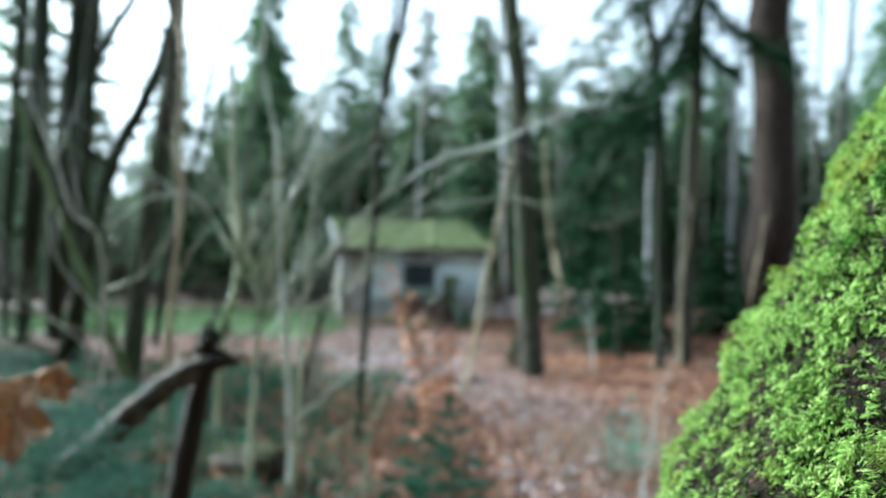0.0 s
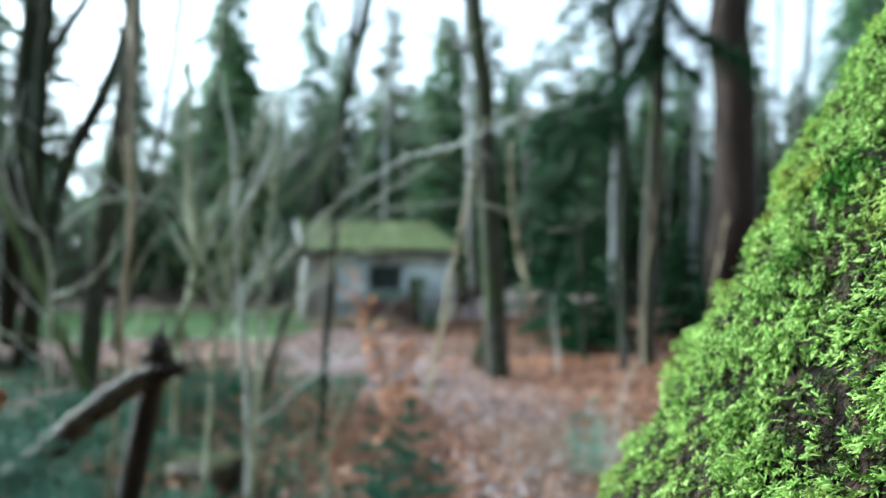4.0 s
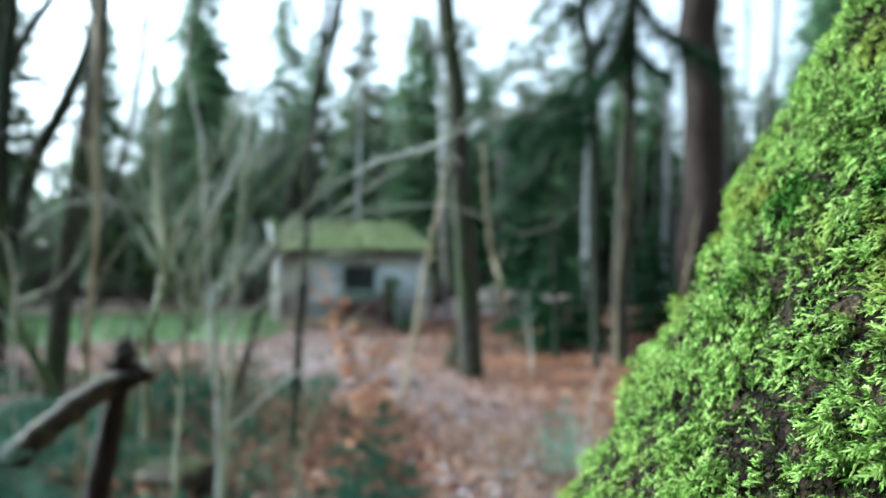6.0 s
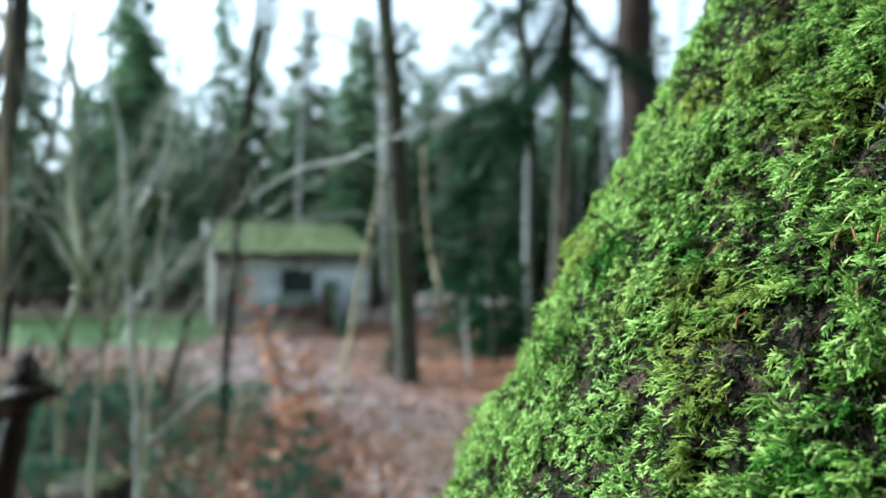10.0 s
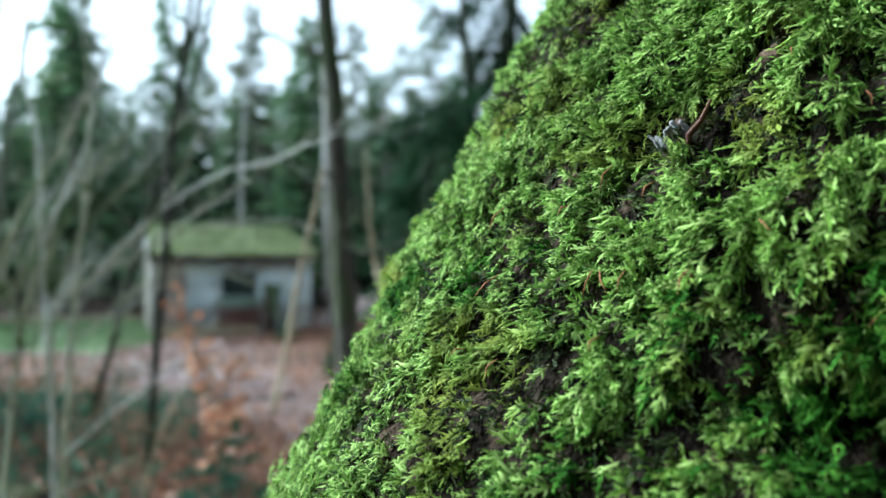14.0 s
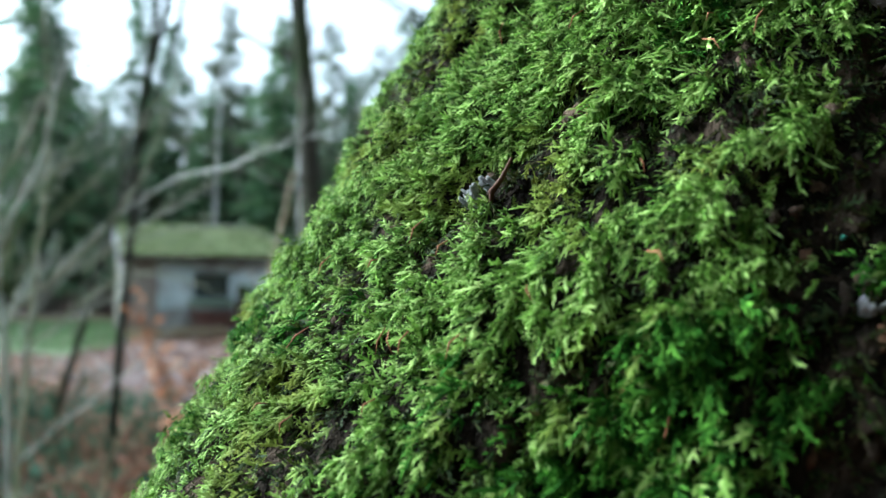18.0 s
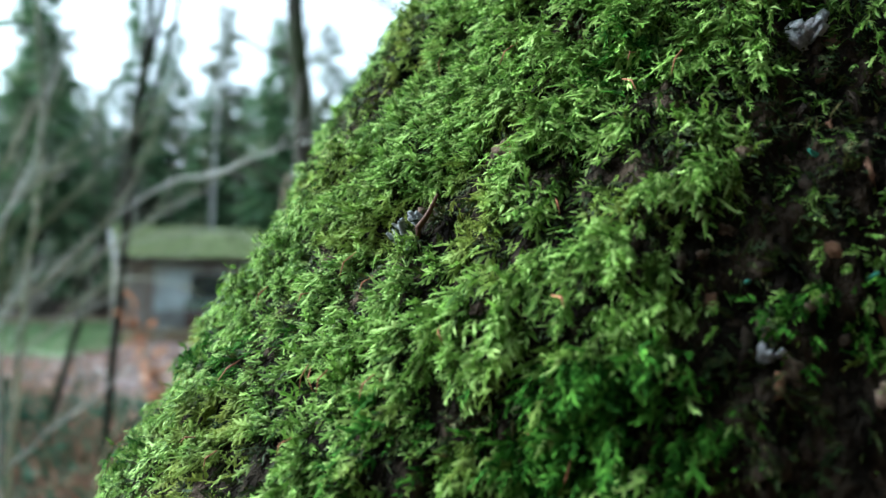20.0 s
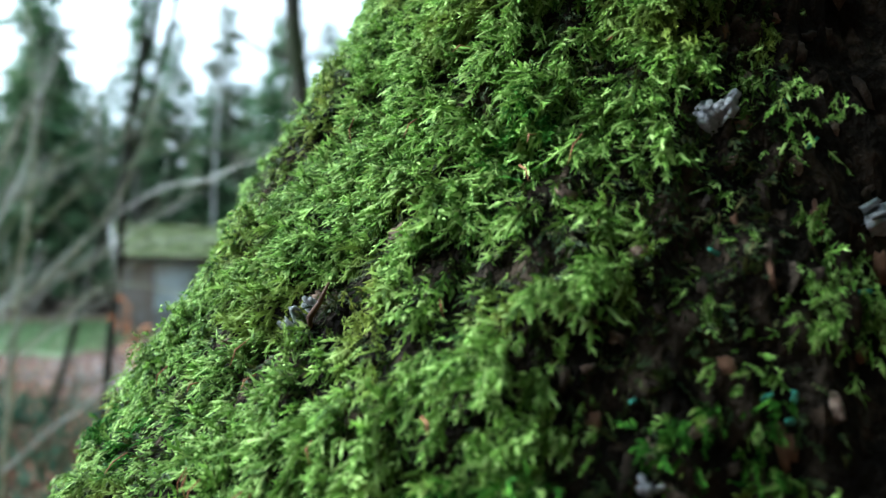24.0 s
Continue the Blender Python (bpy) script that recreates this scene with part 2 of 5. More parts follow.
# ---- building blocks ----
class Geo:
    """Vertices and faces that become one mesh."""

    def __init__(self):
        self.v, self.f = [], []

    def tube(self, pts, radii, n=8, wobble=0.0, seed=0, cap=True):
        rng = random.Random(seed)
        pts = [Vector(p) for p in pts]
        start = len(self.v)
        side = None
        for i, p in enumerate(pts):
            d = (pts[min(i + 1, len(pts) - 1)] - pts[max(i - 1, 0)]).normalized()
            if side is None:
                side = d.orthogonal().normalized()
            side = (side - d * side.dot(d)).normalized()
            up = d.cross(side)
            for k in range(n):
                a = 2 * math.pi * k / n
                r = radii[i] * (1 + wobble * (rng.random() - 0.5))
                self.v.append(p + (side * math.cos(a) + up * math.sin(a)) * r)
        for i in range(len(pts) - 1):
            for k in range(n):
                a, b = start + i * n + k, start + i * n + (k + 1) % n
                self.f.append((a, b, b + n, a + n))
        if cap:
            self.f.append(tuple(range(start + n - 1, start - 1, -1)))
            self.f.append(tuple(range(start + (len(pts) - 1) * n, start + len(pts) * n)))

    def box(self, lo, hi):
        s = len(self.v)
        for z in (lo[2], hi[2]):
            for x, y in ((lo[0], lo[1]), (hi[0], lo[1]), (hi[0], hi[1]), (lo[0], hi[1])):
                self.v.append(Vector((x, y, z)))
        for q in ((3, 2, 1, 0), (4, 5, 6, 7), (0, 1, 5, 4), (1, 2, 6, 5), (2, 3, 7, 6), (3, 0, 4, 7)):
            self.f.append(tuple(s + k for k in q))

    def mesh(self, name, mat, smooth=True):
        me = bpy.data.meshes.new(name)
        me.from_pydata([tuple(p) for p in self.v], [], self.f)
        me.materials.append(mat)
        me.polygons.foreach_set("use_smooth", [smooth] * len(me.polygons))
        return me


def mesh_np(name, V, F, mat, smooth=False):
    """A mesh from arrays of points and triangles."""
    V, F = np.asarray(V, dtype=np.float32), np.asarray(F, dtype=np.int32)
    me = bpy.data.meshes.new(name)
    me.vertices.add(len(V))
    me.vertices.foreach_set("co", V.ravel())
    me.loops.add(F.size)
    me.loops.foreach_set("vertex_index", F.ravel())
    me.polygons.add(len(F))
    me.polygons.foreach_set("loop_start", np.arange(0, F.size, 3, dtype=np.int32))
    me.update(calc_edges=True)
    me.validate()
    me.materials.append(mat)
    me.polygons.foreach_set("use_smooth", np.full(len(F), smooth))
    return me


def thing(name, label, category, group="", kind="", at=(0, 0, 0)):
    """An Empty at the thing's base, which parents its parts."""
    ob = new(name)
    ob.location = at
    ob.empty_display_size = 0.1
    return tagged(ob, label, category, group, kind)


def part(name, me, parent, label="", kind=""):
    """A mesh under a thing or a part; meshes are made in the world's coordinates."""
    ob = new(name, me)
    ob.parent = parent
    base = parent.location.copy()
    if parent.parent:
        base = base + parent.parent.location
    ob.location = -base if parent.type == "EMPTY" else Vector((0, 0, 0))
    return tagged(ob, label, kind=kind)


def unit(a):
    return a / np.maximum(np.linalg.norm(a, axis=-1, keepdims=True), 1e-9)


def blades(P, D, N, L, W, fold=0.25):
    """Folded diamond blades: base points, directions, upward normals, lengths and widths."""
    P, D, N = np.asarray(P, float), unit(np.asarray(D, float)), np.asarray(N, float)
    L, W = np.broadcast_to(L, len(P))[:, None], np.broadcast_to(W, len(P))[:, None]
    S = unit(np.cross(D, N))
    U = np.cross(S, D)
    mid = P + D * L * 0.5
    V = np.stack([P, mid + S * W * 0.5 + U * W * fold, P + D * L, mid - S * W * 0.5 + U * W * fold], 1).reshape(-1, 3)
    k = np.arange(len(P))[:, None] * 4
    F = np.concatenate([k + (0, 1, 2), k + (0, 2, 3)], 1).reshape(-1, 3)
    return V, F


def curve(pts, steps=6):
    """Points of a smooth line through the given ones."""
    p = [np.array(q, float) for q in pts]
    p = [2 * p[0] - p[1]] + p + [2 * p[-1] - p[-2]]
    out = []
    for i in range(1, len(p) - 2):
        for s in np.linspace(0, 1, steps, endpoint=False):
            a, b, c, d = p[i - 1:i + 3]
            out.append(0.5 * (2 * b + (c - a) * s + (2 * a - 5 * b + 4 * c - d) * s * s + (3 * b - a - 3 * c + d) * s ** 3))
    out.append(p[-2])
    return np.array(out)


# ---- ground ----
def ground_height(x, y):
    """Gently uneven, with a low bank behind the trees beside the hut."""
    h = 0.05 * noise.noise(Vector((x * 0.5, y * 0.5, 0))) + 0.025 * noise.noise(Vector((x * 1.7, y * 1.7, 3)))
    h += 0.45 * math.exp(-((x - 5.2) / 3.0) ** 2 - ((y - 20.5) / 2.6) ** 2)
    h += 0.12 * math.exp(-((x - 3.2) / 1.6) ** 2 - ((y - 14.5) / 1.6) ** 2)
    return h


def ground_sheet():
    xs = np.unique(np.concatenate([np.linspace(-14, 14, 85), np.linspace(-60, 60, 41), (-900, -300, -120, 120, 300, 900)]))
    ys = np.unique(np.concatenate([np.linspace(-4, 28, 97), np.linspace(-40, 90, 45), (-900, -300, -120, 150, 400, 900)]))
    g = Geo()
    for y in ys:
        for x in xs:
            g.v.append(Vector((x, y, ground_height(x, y) if abs(x) < 60 and -40 < y < 90 else 0)))
    n = len(xs)
    for j in range(len(ys) - 1):
        for i in range(n - 1):
            g.f.append((j * n + i, j * n + i + 1, (j + 1) * n + i + 1, (j + 1) * n + i))
    tagged(new("ground", g.mesh("ground", SOIL)), "brown forest floor of soil and rotting leaves", "ground", kind="structure")


ground_sheet()


def patch_sheet(name, x0, x1, y0, y1, lift, mat, label, category, seed):
    """A sheet that follows the ground, with an uneven rim sunk below it."""
    g = Geo()
    nx, ny = 34, 18
    for j in range(ny + 1):
        for i in range(nx + 1):
            x, y = x0 + (x1 - x0) * i / nx, y0 + (y1 - y0) * j / ny
            rim = min(i / nx, 1 - i / nx, j / ny, 1 - j / ny) * 8 + 0.9 * noise.noise(Vector((x * 0.6, y * 0.6, seed)))
            g.v.append(Vector((x, y, ground_height(x, y) + lift * min(1, max(-1.5, rim - 0.4)))))
    for j in range(ny):
        for i in range(nx):
            a = j * (nx + 1) + i
            g.f.append((a, a + 1, a + nx + 2, a + nx + 1))
    tagged(new(name, g.mesh(name, mat)), label, category, kind="structure")


patch_sheet("meadow", -13, -2.6, 15.5, 27.5, 0.05, TURF, "short green grass clearing beside the hut", "grass", 2)
patch_sheet("road", -24, -4.2, 27.5, 33, 0.09, SAND, "pale sandy forest track beyond the clearing", "road", 5)


def litter():
    """Fallen beech leaves, thick along the path and under the trees."""
    rng = np.random.default_rng(4)
    n1, n2, n3 = 42000, 17000, 9000
    y = np.concatenate([3.2 + 8.5 * rng.random(n1) ** 0.8, 11 + 12 * rng.random(n2), rng.uniform(-7, 3.4, n3)])
    x = np.concatenate([-3.2 + 7.0 * rng.random(n1), -5 + 13 * rng.random(n2), rng.uniform(-7, 8, n3)])
    keep = ~((x < -2.4) & (y > 15)) & ~((x < -0.95 - 0.12 * (y - 4)) & (y > 1.5) & (y < 8) & (rng.random(len(x)) < 0.4))
    x, y = x[keep], y[keep]
    z = np.array([ground_height(a, b) for a, b in zip(x, y)]) + 0.004 + 0.02 * rng.random(len(x))
    a = rng.random(len(x)) * 2 * math.pi
    D = np.stack([np.cos(a), np.sin(a), rng.normal(0, 0.22, len(x))], 1)
    N = np.stack([rng.normal(0, 0.35, len(x)), rng.normal(0, 0.35, len(x)), np.ones(len(x))], 1)
    L = rng.uniform(0.03, 0.075, len(x)) * np.where(y > 11, 1.4, 1)
    W = L * rng.uniform(0.5, 0.75, len(x))
    # the trodden path curves from beside the seedlings to the hut
    centre = np.interp(y, (3, 6.5, 8.5, 11, 14, 19), (1.0, 1.1, 0.5, -0.9, -1.4, -1.2))
    on_path = (np.abs(x - centre) < np.interp(y, (6, 9, 12), (0.9, 1.3, 1.9)) * rng.uniform(0.25, 1.25, len(x))) & (rng.random(len(x)) < np.interp(y, (4, 7, 11), (0.5, 0.6, 0.85)))
    for pick, name, mat, label in ((on_path, "path_leaves", FROSTED, "frosted pale fallen leaves on the trodden path"),
                                   (~on_path, "leaf_litter", LITTER, "brown fallen beech leaves on the ground")):
        V, F = blades(np.stack([x, y, z], 1)[pick], D[pick], N[pick], L[pick], W[pick], fold=0.22)
        tagged(new(name, mesh_np(name, V, F, mat)), label, "leaves", kind="stuff")


litter()


def grass_stuff():
    rng = np.random.default_rng(8)
    n = 9000
    x, y = -12 + 9.6 * rng.random(n), 15.8 + 11 * rng.random(n)
    z = np.array([ground_height(a, b) for a, b in zip(x, y)]) + 0.02
    D = np.stack([rng.normal(0, 0.35, n), rng.normal(0, 0.35, n), np.ones(n)], 1)
    V, F = blades(np.stack([x, y, z], 1), D, rng.normal(0, 1, (n, 3)), rng.uniform(0.08, 0.22, n), 0.035)
    tagged(new("grass", mesh_np("grass", V, F, GRASS)), "green grass blades of the clearing", "grass", kind="stuff")


grass_stuff()


# ---- the old tree with its swollen mossy foot ----
def trunk_axis(z):
    """Centre and radius of the trunk at height z: a wide flare that narrows quickly upwards."""
    h = min(max(z, 1.0), 1.7) - 1.42
    x, y = 0.637 + 0.137 * h - 0.188 * h * h, 0.526 + 0.026 * h - 0.649 * h * h
    r = 0.281 - 0.462 * h - 0.08 * h * h
    if z < 1.0:
        s = 1.0 - z
        r += 0.10 * s
        y += 0.12 * s
    if z > 1.7:
        s = z - 1.7
        r = max(0.09, r - 0.02 * (1 - math.exp(-3 * s)) - 0.005 * s)
        x += 0.05 * s
        y += 0.02 * s
    return x, y, r


# swellings and hollows of the foot: angle, height, how far out, and their two widths
SWELLINGS = ((178, 1.55, 0.013, 24, 0.07), (202, 1.35, 0.007, 24, 0.07), (250, 1.45, 0.008, 24, 0.07), (172, 1.425, 0.005, 12, 0.035),
             (208, 1.575, -0.009, 24, 0.07), (154, 1.225, -0.009, 7, 0.02), (148, 1.5, -0.007, 24, 0.07), (148, 1.325, -0.007, 12, 0.035),
             (202, 1.425, -0.008, 7, 0.02), (214, 1.475, -0.01, 7, 0.02), (184, 1.475, -0.009, 7, 0.02), (178, 1.45, 0.004, 24, 0.07),
             (202, 1.325, 0.006, 7, 0.02), (226, 1.425, 0.006, 7, 0.02), (226, 1.5, -0.007, 7, 0.02), (238, 1.5, 0.005, 24, 0.07), (238, 1.352, -0.022, 13, 0.034))


def trunk_point(a, z):
    """A point of the trunk's lumpy surface at the angle a (degrees) and height z."""
    x, y, r = trunk_axis(z)
    c, s = math.cos(radians(a)), math.sin(radians(a))
    p = Vector((c * 1.1, s * 1.1, z * 2.4))
    r += 0.006 * noise.noise(p * 8) + 0.006 * noise.noise(p * 19) + 0.005 * noise.noise(p * 36)
    for sa, sz, grow, wa, wz in SWELLINGS:
        r += grow * math.exp(-((a - sa) / wa) ** 2 - ((z - sz) / wz) ** 2)
    if z < 0.9:
        r *= 1 + 0.14 * (0.9 - z) * math.cos(radians(5 * a + 40 * noise.noise(p)))
    return Vector((x + r * c, y + r * s, z))


def bare_edge(z):
    """The angle past which the bark is mostly bare."""
    return float(np.interp(z, (1.30, 1.36, 1.40, 1.43, 1.45, 1.47, 1.5, 1.53, 1.58, 1.75), (236, 240, 243, 239, 240, 245, 248, 251, 252, 256)))


# patches of deep green moss (those low on the front paint shade too), tufts on the bare bark, and spots with no moss:
# angle, height and their two half widths
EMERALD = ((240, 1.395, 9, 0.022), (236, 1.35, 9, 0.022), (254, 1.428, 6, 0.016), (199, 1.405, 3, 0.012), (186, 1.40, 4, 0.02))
TUFTS = ((249, 1.519, 5, 0.010), (258, 1.507, 6, 0.012), (262, 1.472, 6, 0.011), (253, 1.476, 3, 0.010), (250, 1.545, 3, 0.008), (258, 1.47, 3, 0.006))
HOLES = ((213, 1.367, 3.0, 0.013), (216, 1.471, 2.6, 0.011), (219.5, 1.466, 1.3, 0.019), (206.5, 1.452, 3.0, 0.007), (203, 1.457, 2.0, 0.006), (224, 1.502, 2.4, 0.012),
         (240, 1.516, 2.4, 0.010), (243, 1.460, 4.5, 0.014), (204, 1.512, 1.6, 0.007), (214.5, 1.443, 1.6, 0.011), (233, 1.545, 1.2, 0.006), (228, 1.395, 1.0, 0.006),
         (253.5, 1.550, 3.2, 0.016), (268.2, 1.509, 4.5, 0.018), (248.6, 1.42, 2.0, 0.008))


def within(spots, a, z):
    return any(((a - sa) / ra) ** 2 + ((z - sz) / rz) ** 2 < 1 for sa, sz, ra, rz in spots)


def clump(p):
    """Height of the moss cushions, -1 to 1."""
    return noise.noise(p * 34) * 0.65 + noise.noise(p * 70) * 0.45


def moss_cover(a, z, p):
    """1 where the moss is thick, 0 where the bark is bare."""
    edge = bare_edge(z)
    n = noise.noise(Vector((a * 0.05, z * 7, 7)))
    cover = min(1, max(0.02, (edge - a) / 8 + 0.55 + 0.6 * n))
    if a > 228 and (within(EMERALD, a, z) or within(TUFTS, a, z)):
        cover = max(cover, 0.7)
    if a > edge + 2 and noise.noise(Vector((a * 0.11, z * 15, 11))) > 0.1:
        cover = max(cover, 0.26)
    if a > 206 and noise.noise(Vector((a * 0.13, z * 16, 2.2))) < -0.6:
        cover *= 0.2
    if within(HOLES, a, z):
        cover *= 0.06
    gaps = min(1, max(0, (a - 210) / 24))
    return cover * min(1, max(0.75 - 0.6 * gaps, 0.9 - 0.2 * gaps + (1.3 + 1.1 * gaps) * clump(p)))


def sprig_shapes(rng, count):
    """A few moss shoots, 1 long: a bent narrow strand with pointed leaflets to both sides, keeled along the middle."""
    shapes = []
    for _ in range(count):
        V, F = [], []

        def strand(points, widths, up):
            d = unit(points[-1] - points[0])
            e = unit(np.cross(up, d))
            f = np.cross(d, e)
            root = len(V)
            V.append(tuple(points[0]))
            for p, w in zip(points[1:-1], widths):
                V.extend((tuple(p - e * w), tuple(p + f * w * 0.7), tuple(p + e * w)))
            V.append(tuple(points[-1]))
            tip = len(V) - 1
            F.extend(((root, root + 2, root + 1), (root, root + 3, root + 2)))
            for r in range(len(widths) - 1):
                a = root + 1 + 3 * r
                for k in (0, 1):
                    F.extend(((a + k, a + k + 1, a + k + 4), (a + k, a + k + 4, a + k + 3)))
            F.extend(((tip - 3, tip - 2, tip), (tip - 2, tip - 1, tip)))

        bend, sag, lift = rng.uniform(-0.4, 0.4), rng.uniform(0.05, 0.6), rng.uniform(0.0, 0.35)
        t = np.array([0.0, 0.3, 0.65, 1.0])
        axis = np.stack([t, bend * t * t, -sag * t * t + lift * t ** 4], 1)
        strand(axis, (0.07, 0.065), (0.05, 0.1, 1))
        for i in range(6):
            u = 0.12 + 0.8 * (i + rng.uniform(-0.3, 0.3)) / 6
            sgn = 1 if i % 2 else -1
            p = np.array([np.interp(u, t, axis[:, k]) for k in range(3)])
            sw = radians(rng.uniform(25, 65)) * sgn + bend * u
            d = unit(np.array([math.cos(sw), math.sin(sw), rng.uniform(-0.35, 0.55) - sag * 0.4]))
            ln = (0.46 - 0.26 * u) * rng.uniform(0.65, 1.3)
            w = ln * rng.uniform(0.14, 0.20)
            strand(np.array([p, p + d * ln * 0.45 + (0, 0, 0.05 * ln), p + d * ln + (0.1 * ln, 0, -0.1 * ln)]), (w,), (0, 0, 1.0))
        shapes.append((np.array(V), np.array(F)))
    return shapes


def surface_frame(a, z):
    p = trunk_point(a, z)
    ta, tz = (trunk_point(a + 1.0, z) - p).normalized(), (trunk_point(a, z + 0.006) - p).normalized()
    return p, ta, tz, ta.cross(tz).normalized()


def moss_trunk():
    tree = thing("old_tree", "old tree with a swollen foot thickly covered in bright green moss", "tree", at=(0.56, 0.5, 0))
    zs = list(np.linspace(-0.1, 1.0, 18)) + list(np.linspace(1.0, 1.8, 150))[1:] + list(np.linspace(1.8, 8.0, 40))[1:]
    angles = list(np.linspace(120, 300, 220)) + list(np.linspace(300, 480, 30))[1:-1]
    g = Geo()
    n = len(angles)
    for z in zs:
        for a in angles:
            g.v.append(trunk_point(a, z))
    for j in range(len(zs) - 1):
        for i in range(n):
            a, b = j * n + i, j * n + (i + 1) % n
            g.f.append((a, b, b + n, a + n))
    g.f.append(tuple(range((len(zs) - 1) * n, len(zs) * n)))
    part("trunk", g.mesh("trunk", BARK_NEAR), tree, "dark wet bark")
    rng = np.random.default_rng(12)
    shapes = sprig_shapes(rng, 16)
    groups = [([], [], [], []) for _ in shapes]
    emerald = [([], [], [], []) for _ in shapes]
    tries, rest = 96000, 8000
    A = np.concatenate([rng.uniform(148, 267, tries), rng.uniform(40, 330, rest)])
    Z = np.concatenate([1.14 + 0.54 * rng.random(tries) ** 0.85, rng.uniform(0.05, 2.6, rest)])
    roll = rng.random(tries + rest)
    for a, z, q in zip(A, Z, roll):
        p, ta, tz, nrm = surface_frame(a, z)
        if q > moss_cover(a, z, p):
            continue
        lump = clump(p)
        swirl = noise.noise(p * 18) * 1.3 + noise.noise(p * 60) * 0.9
        front = min(1, max(0, (a - 205) / 30))
        tang = -ta * math.cos(swirl) * min(1, max(-0.6, (a - 186) / 26)) + tz * math.sin(swirl) * 0.8 + Vector((0, 0, -0.4 - 1.1 * front))
        flat = min(1, max(0.65, (a - 180) / 24))
        d = (nrm * rng.uniform(0.05, 0.9) * flat + tang.normalized() * 0.8 + Vector(rng.normal(0, 0.28, 3))).normalized()
        up = nrm + Vector((0, 0, 0.5)) + Vector(rng.normal(0, 0.45, 3))
        k = rng.integers(len(shapes))
        s = rng.uniform(0.0066, 0.0118) * (0.78 + 0.22 * flat) * (1 + 0.25 * front) if rng.random() < 0.75 else rng.uniform(0.0035, 0.006)
        if a > bare_edge(z) + 3:
            s *= 0.68
        # a second, deeper green kind in patches; low on the front it paints shade
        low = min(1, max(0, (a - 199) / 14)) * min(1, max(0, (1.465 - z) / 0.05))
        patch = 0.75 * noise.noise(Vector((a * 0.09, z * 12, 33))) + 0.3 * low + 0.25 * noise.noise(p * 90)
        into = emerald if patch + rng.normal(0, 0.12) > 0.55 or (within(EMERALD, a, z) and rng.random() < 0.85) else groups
        far = 2.2 if z < 1.1 or z > 1.72 or a < 140 or a > 272 else 1
        into[k][0].append(p + nrm * (0.001 + max(-0.004 - 0.010 * max(0, front - 0.25), 0.017 * lump + 0.010 * noise.noise(p * 15)) + rng.uniform(-0.003, 0.004)))
        into[k][1].append(d)
        into[k][2].append(up)
        into[k][3].append(s * far)
    # tassels of shoots that hang free along the edge of the cover
    for _ in range(150):
        a = rng.uniform(212, 249)
        z = rng.uniform(1.41, 1.58)
        if a > bare_edge(z) + 1:
            continue
        p, ta, tz, nrm = surface_frame(a, z)
        if clump(p) < -0.2:
            continue
        q = p + nrm * rng.uniform(0.006, 0.011)
        drift = ta * rng.normal(0, 0.25)
        for step in range(int(rng.integers(4, 10))):
            k = rng.integers(len(shapes))
            groups[k][0].append(q.copy())
            groups[k][1].append((Vector((0, 0, -1)) + drift + Vector(rng.normal(0, 0.3, 3))).normalized())
            groups[k][2].append(nrm + Vector(rng.normal(0, 0.5, 3)))
            groups[k][3].append(rng.uniform(0.005, 0.0085) * (1 - 0.04 * step))
            q = q + (Vector((0, 0, -1)) + drift).normalized() * 0.0032 - nrm * 0.0004
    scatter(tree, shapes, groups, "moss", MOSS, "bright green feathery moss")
    scatter(tree, shapes, emerald, "emerald_shade_moss", MOSS_EMERALD_SHADE, "deep emerald green moss patches, with painted shade low on the front")
    # old brown stalks under the green shoots, near black to paint the gaps' shade
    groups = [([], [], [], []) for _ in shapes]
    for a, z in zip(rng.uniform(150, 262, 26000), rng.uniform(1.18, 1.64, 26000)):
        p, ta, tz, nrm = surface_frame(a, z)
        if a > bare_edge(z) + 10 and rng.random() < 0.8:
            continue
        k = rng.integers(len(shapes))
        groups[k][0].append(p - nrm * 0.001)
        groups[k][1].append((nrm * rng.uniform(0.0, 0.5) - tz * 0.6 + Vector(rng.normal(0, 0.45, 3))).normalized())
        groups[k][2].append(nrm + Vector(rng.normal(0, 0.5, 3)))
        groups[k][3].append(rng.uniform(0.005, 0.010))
    scatter(tree, shapes, groups, "shade_undermoss", MOSS_DARK, "old brown moss stalks, darkened to deepen the gaps")
    bark_details(tree)


def scatter(tree, shapes, groups, name, mat, label):
    """All shoots of one kind in one mesh."""
    VV, FF, grown, base = [], [], [], 0
    for (V, F), (P, D, U, S) in zip(shapes, groups):
        P, D, U, S = np.array(P), unit(np.array(D)), np.array(U), np.array(S)
        side = unit(np.cross(U, D))
        up = np.cross(D, side)
        W = (P[:, None] + S[:, None, None] * (V[None, :, 0:1] * D[:, None] + V[None, :, 1:2] * side[:, None] + V[None, :, 2:3] * up[:, None]))
        VV.append(W.reshape(-1, 3))
        FF.append((F[None] + (np.arange(len(P)) * len(V))[:, None, None] + base).reshape(-1, 3))
        base += len(P) * len(V)
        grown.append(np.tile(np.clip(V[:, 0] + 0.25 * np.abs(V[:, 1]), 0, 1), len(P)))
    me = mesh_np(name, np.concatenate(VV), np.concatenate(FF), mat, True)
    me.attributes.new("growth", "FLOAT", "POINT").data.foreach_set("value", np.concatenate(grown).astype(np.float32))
    part(name, me, tree, label, "stuff")


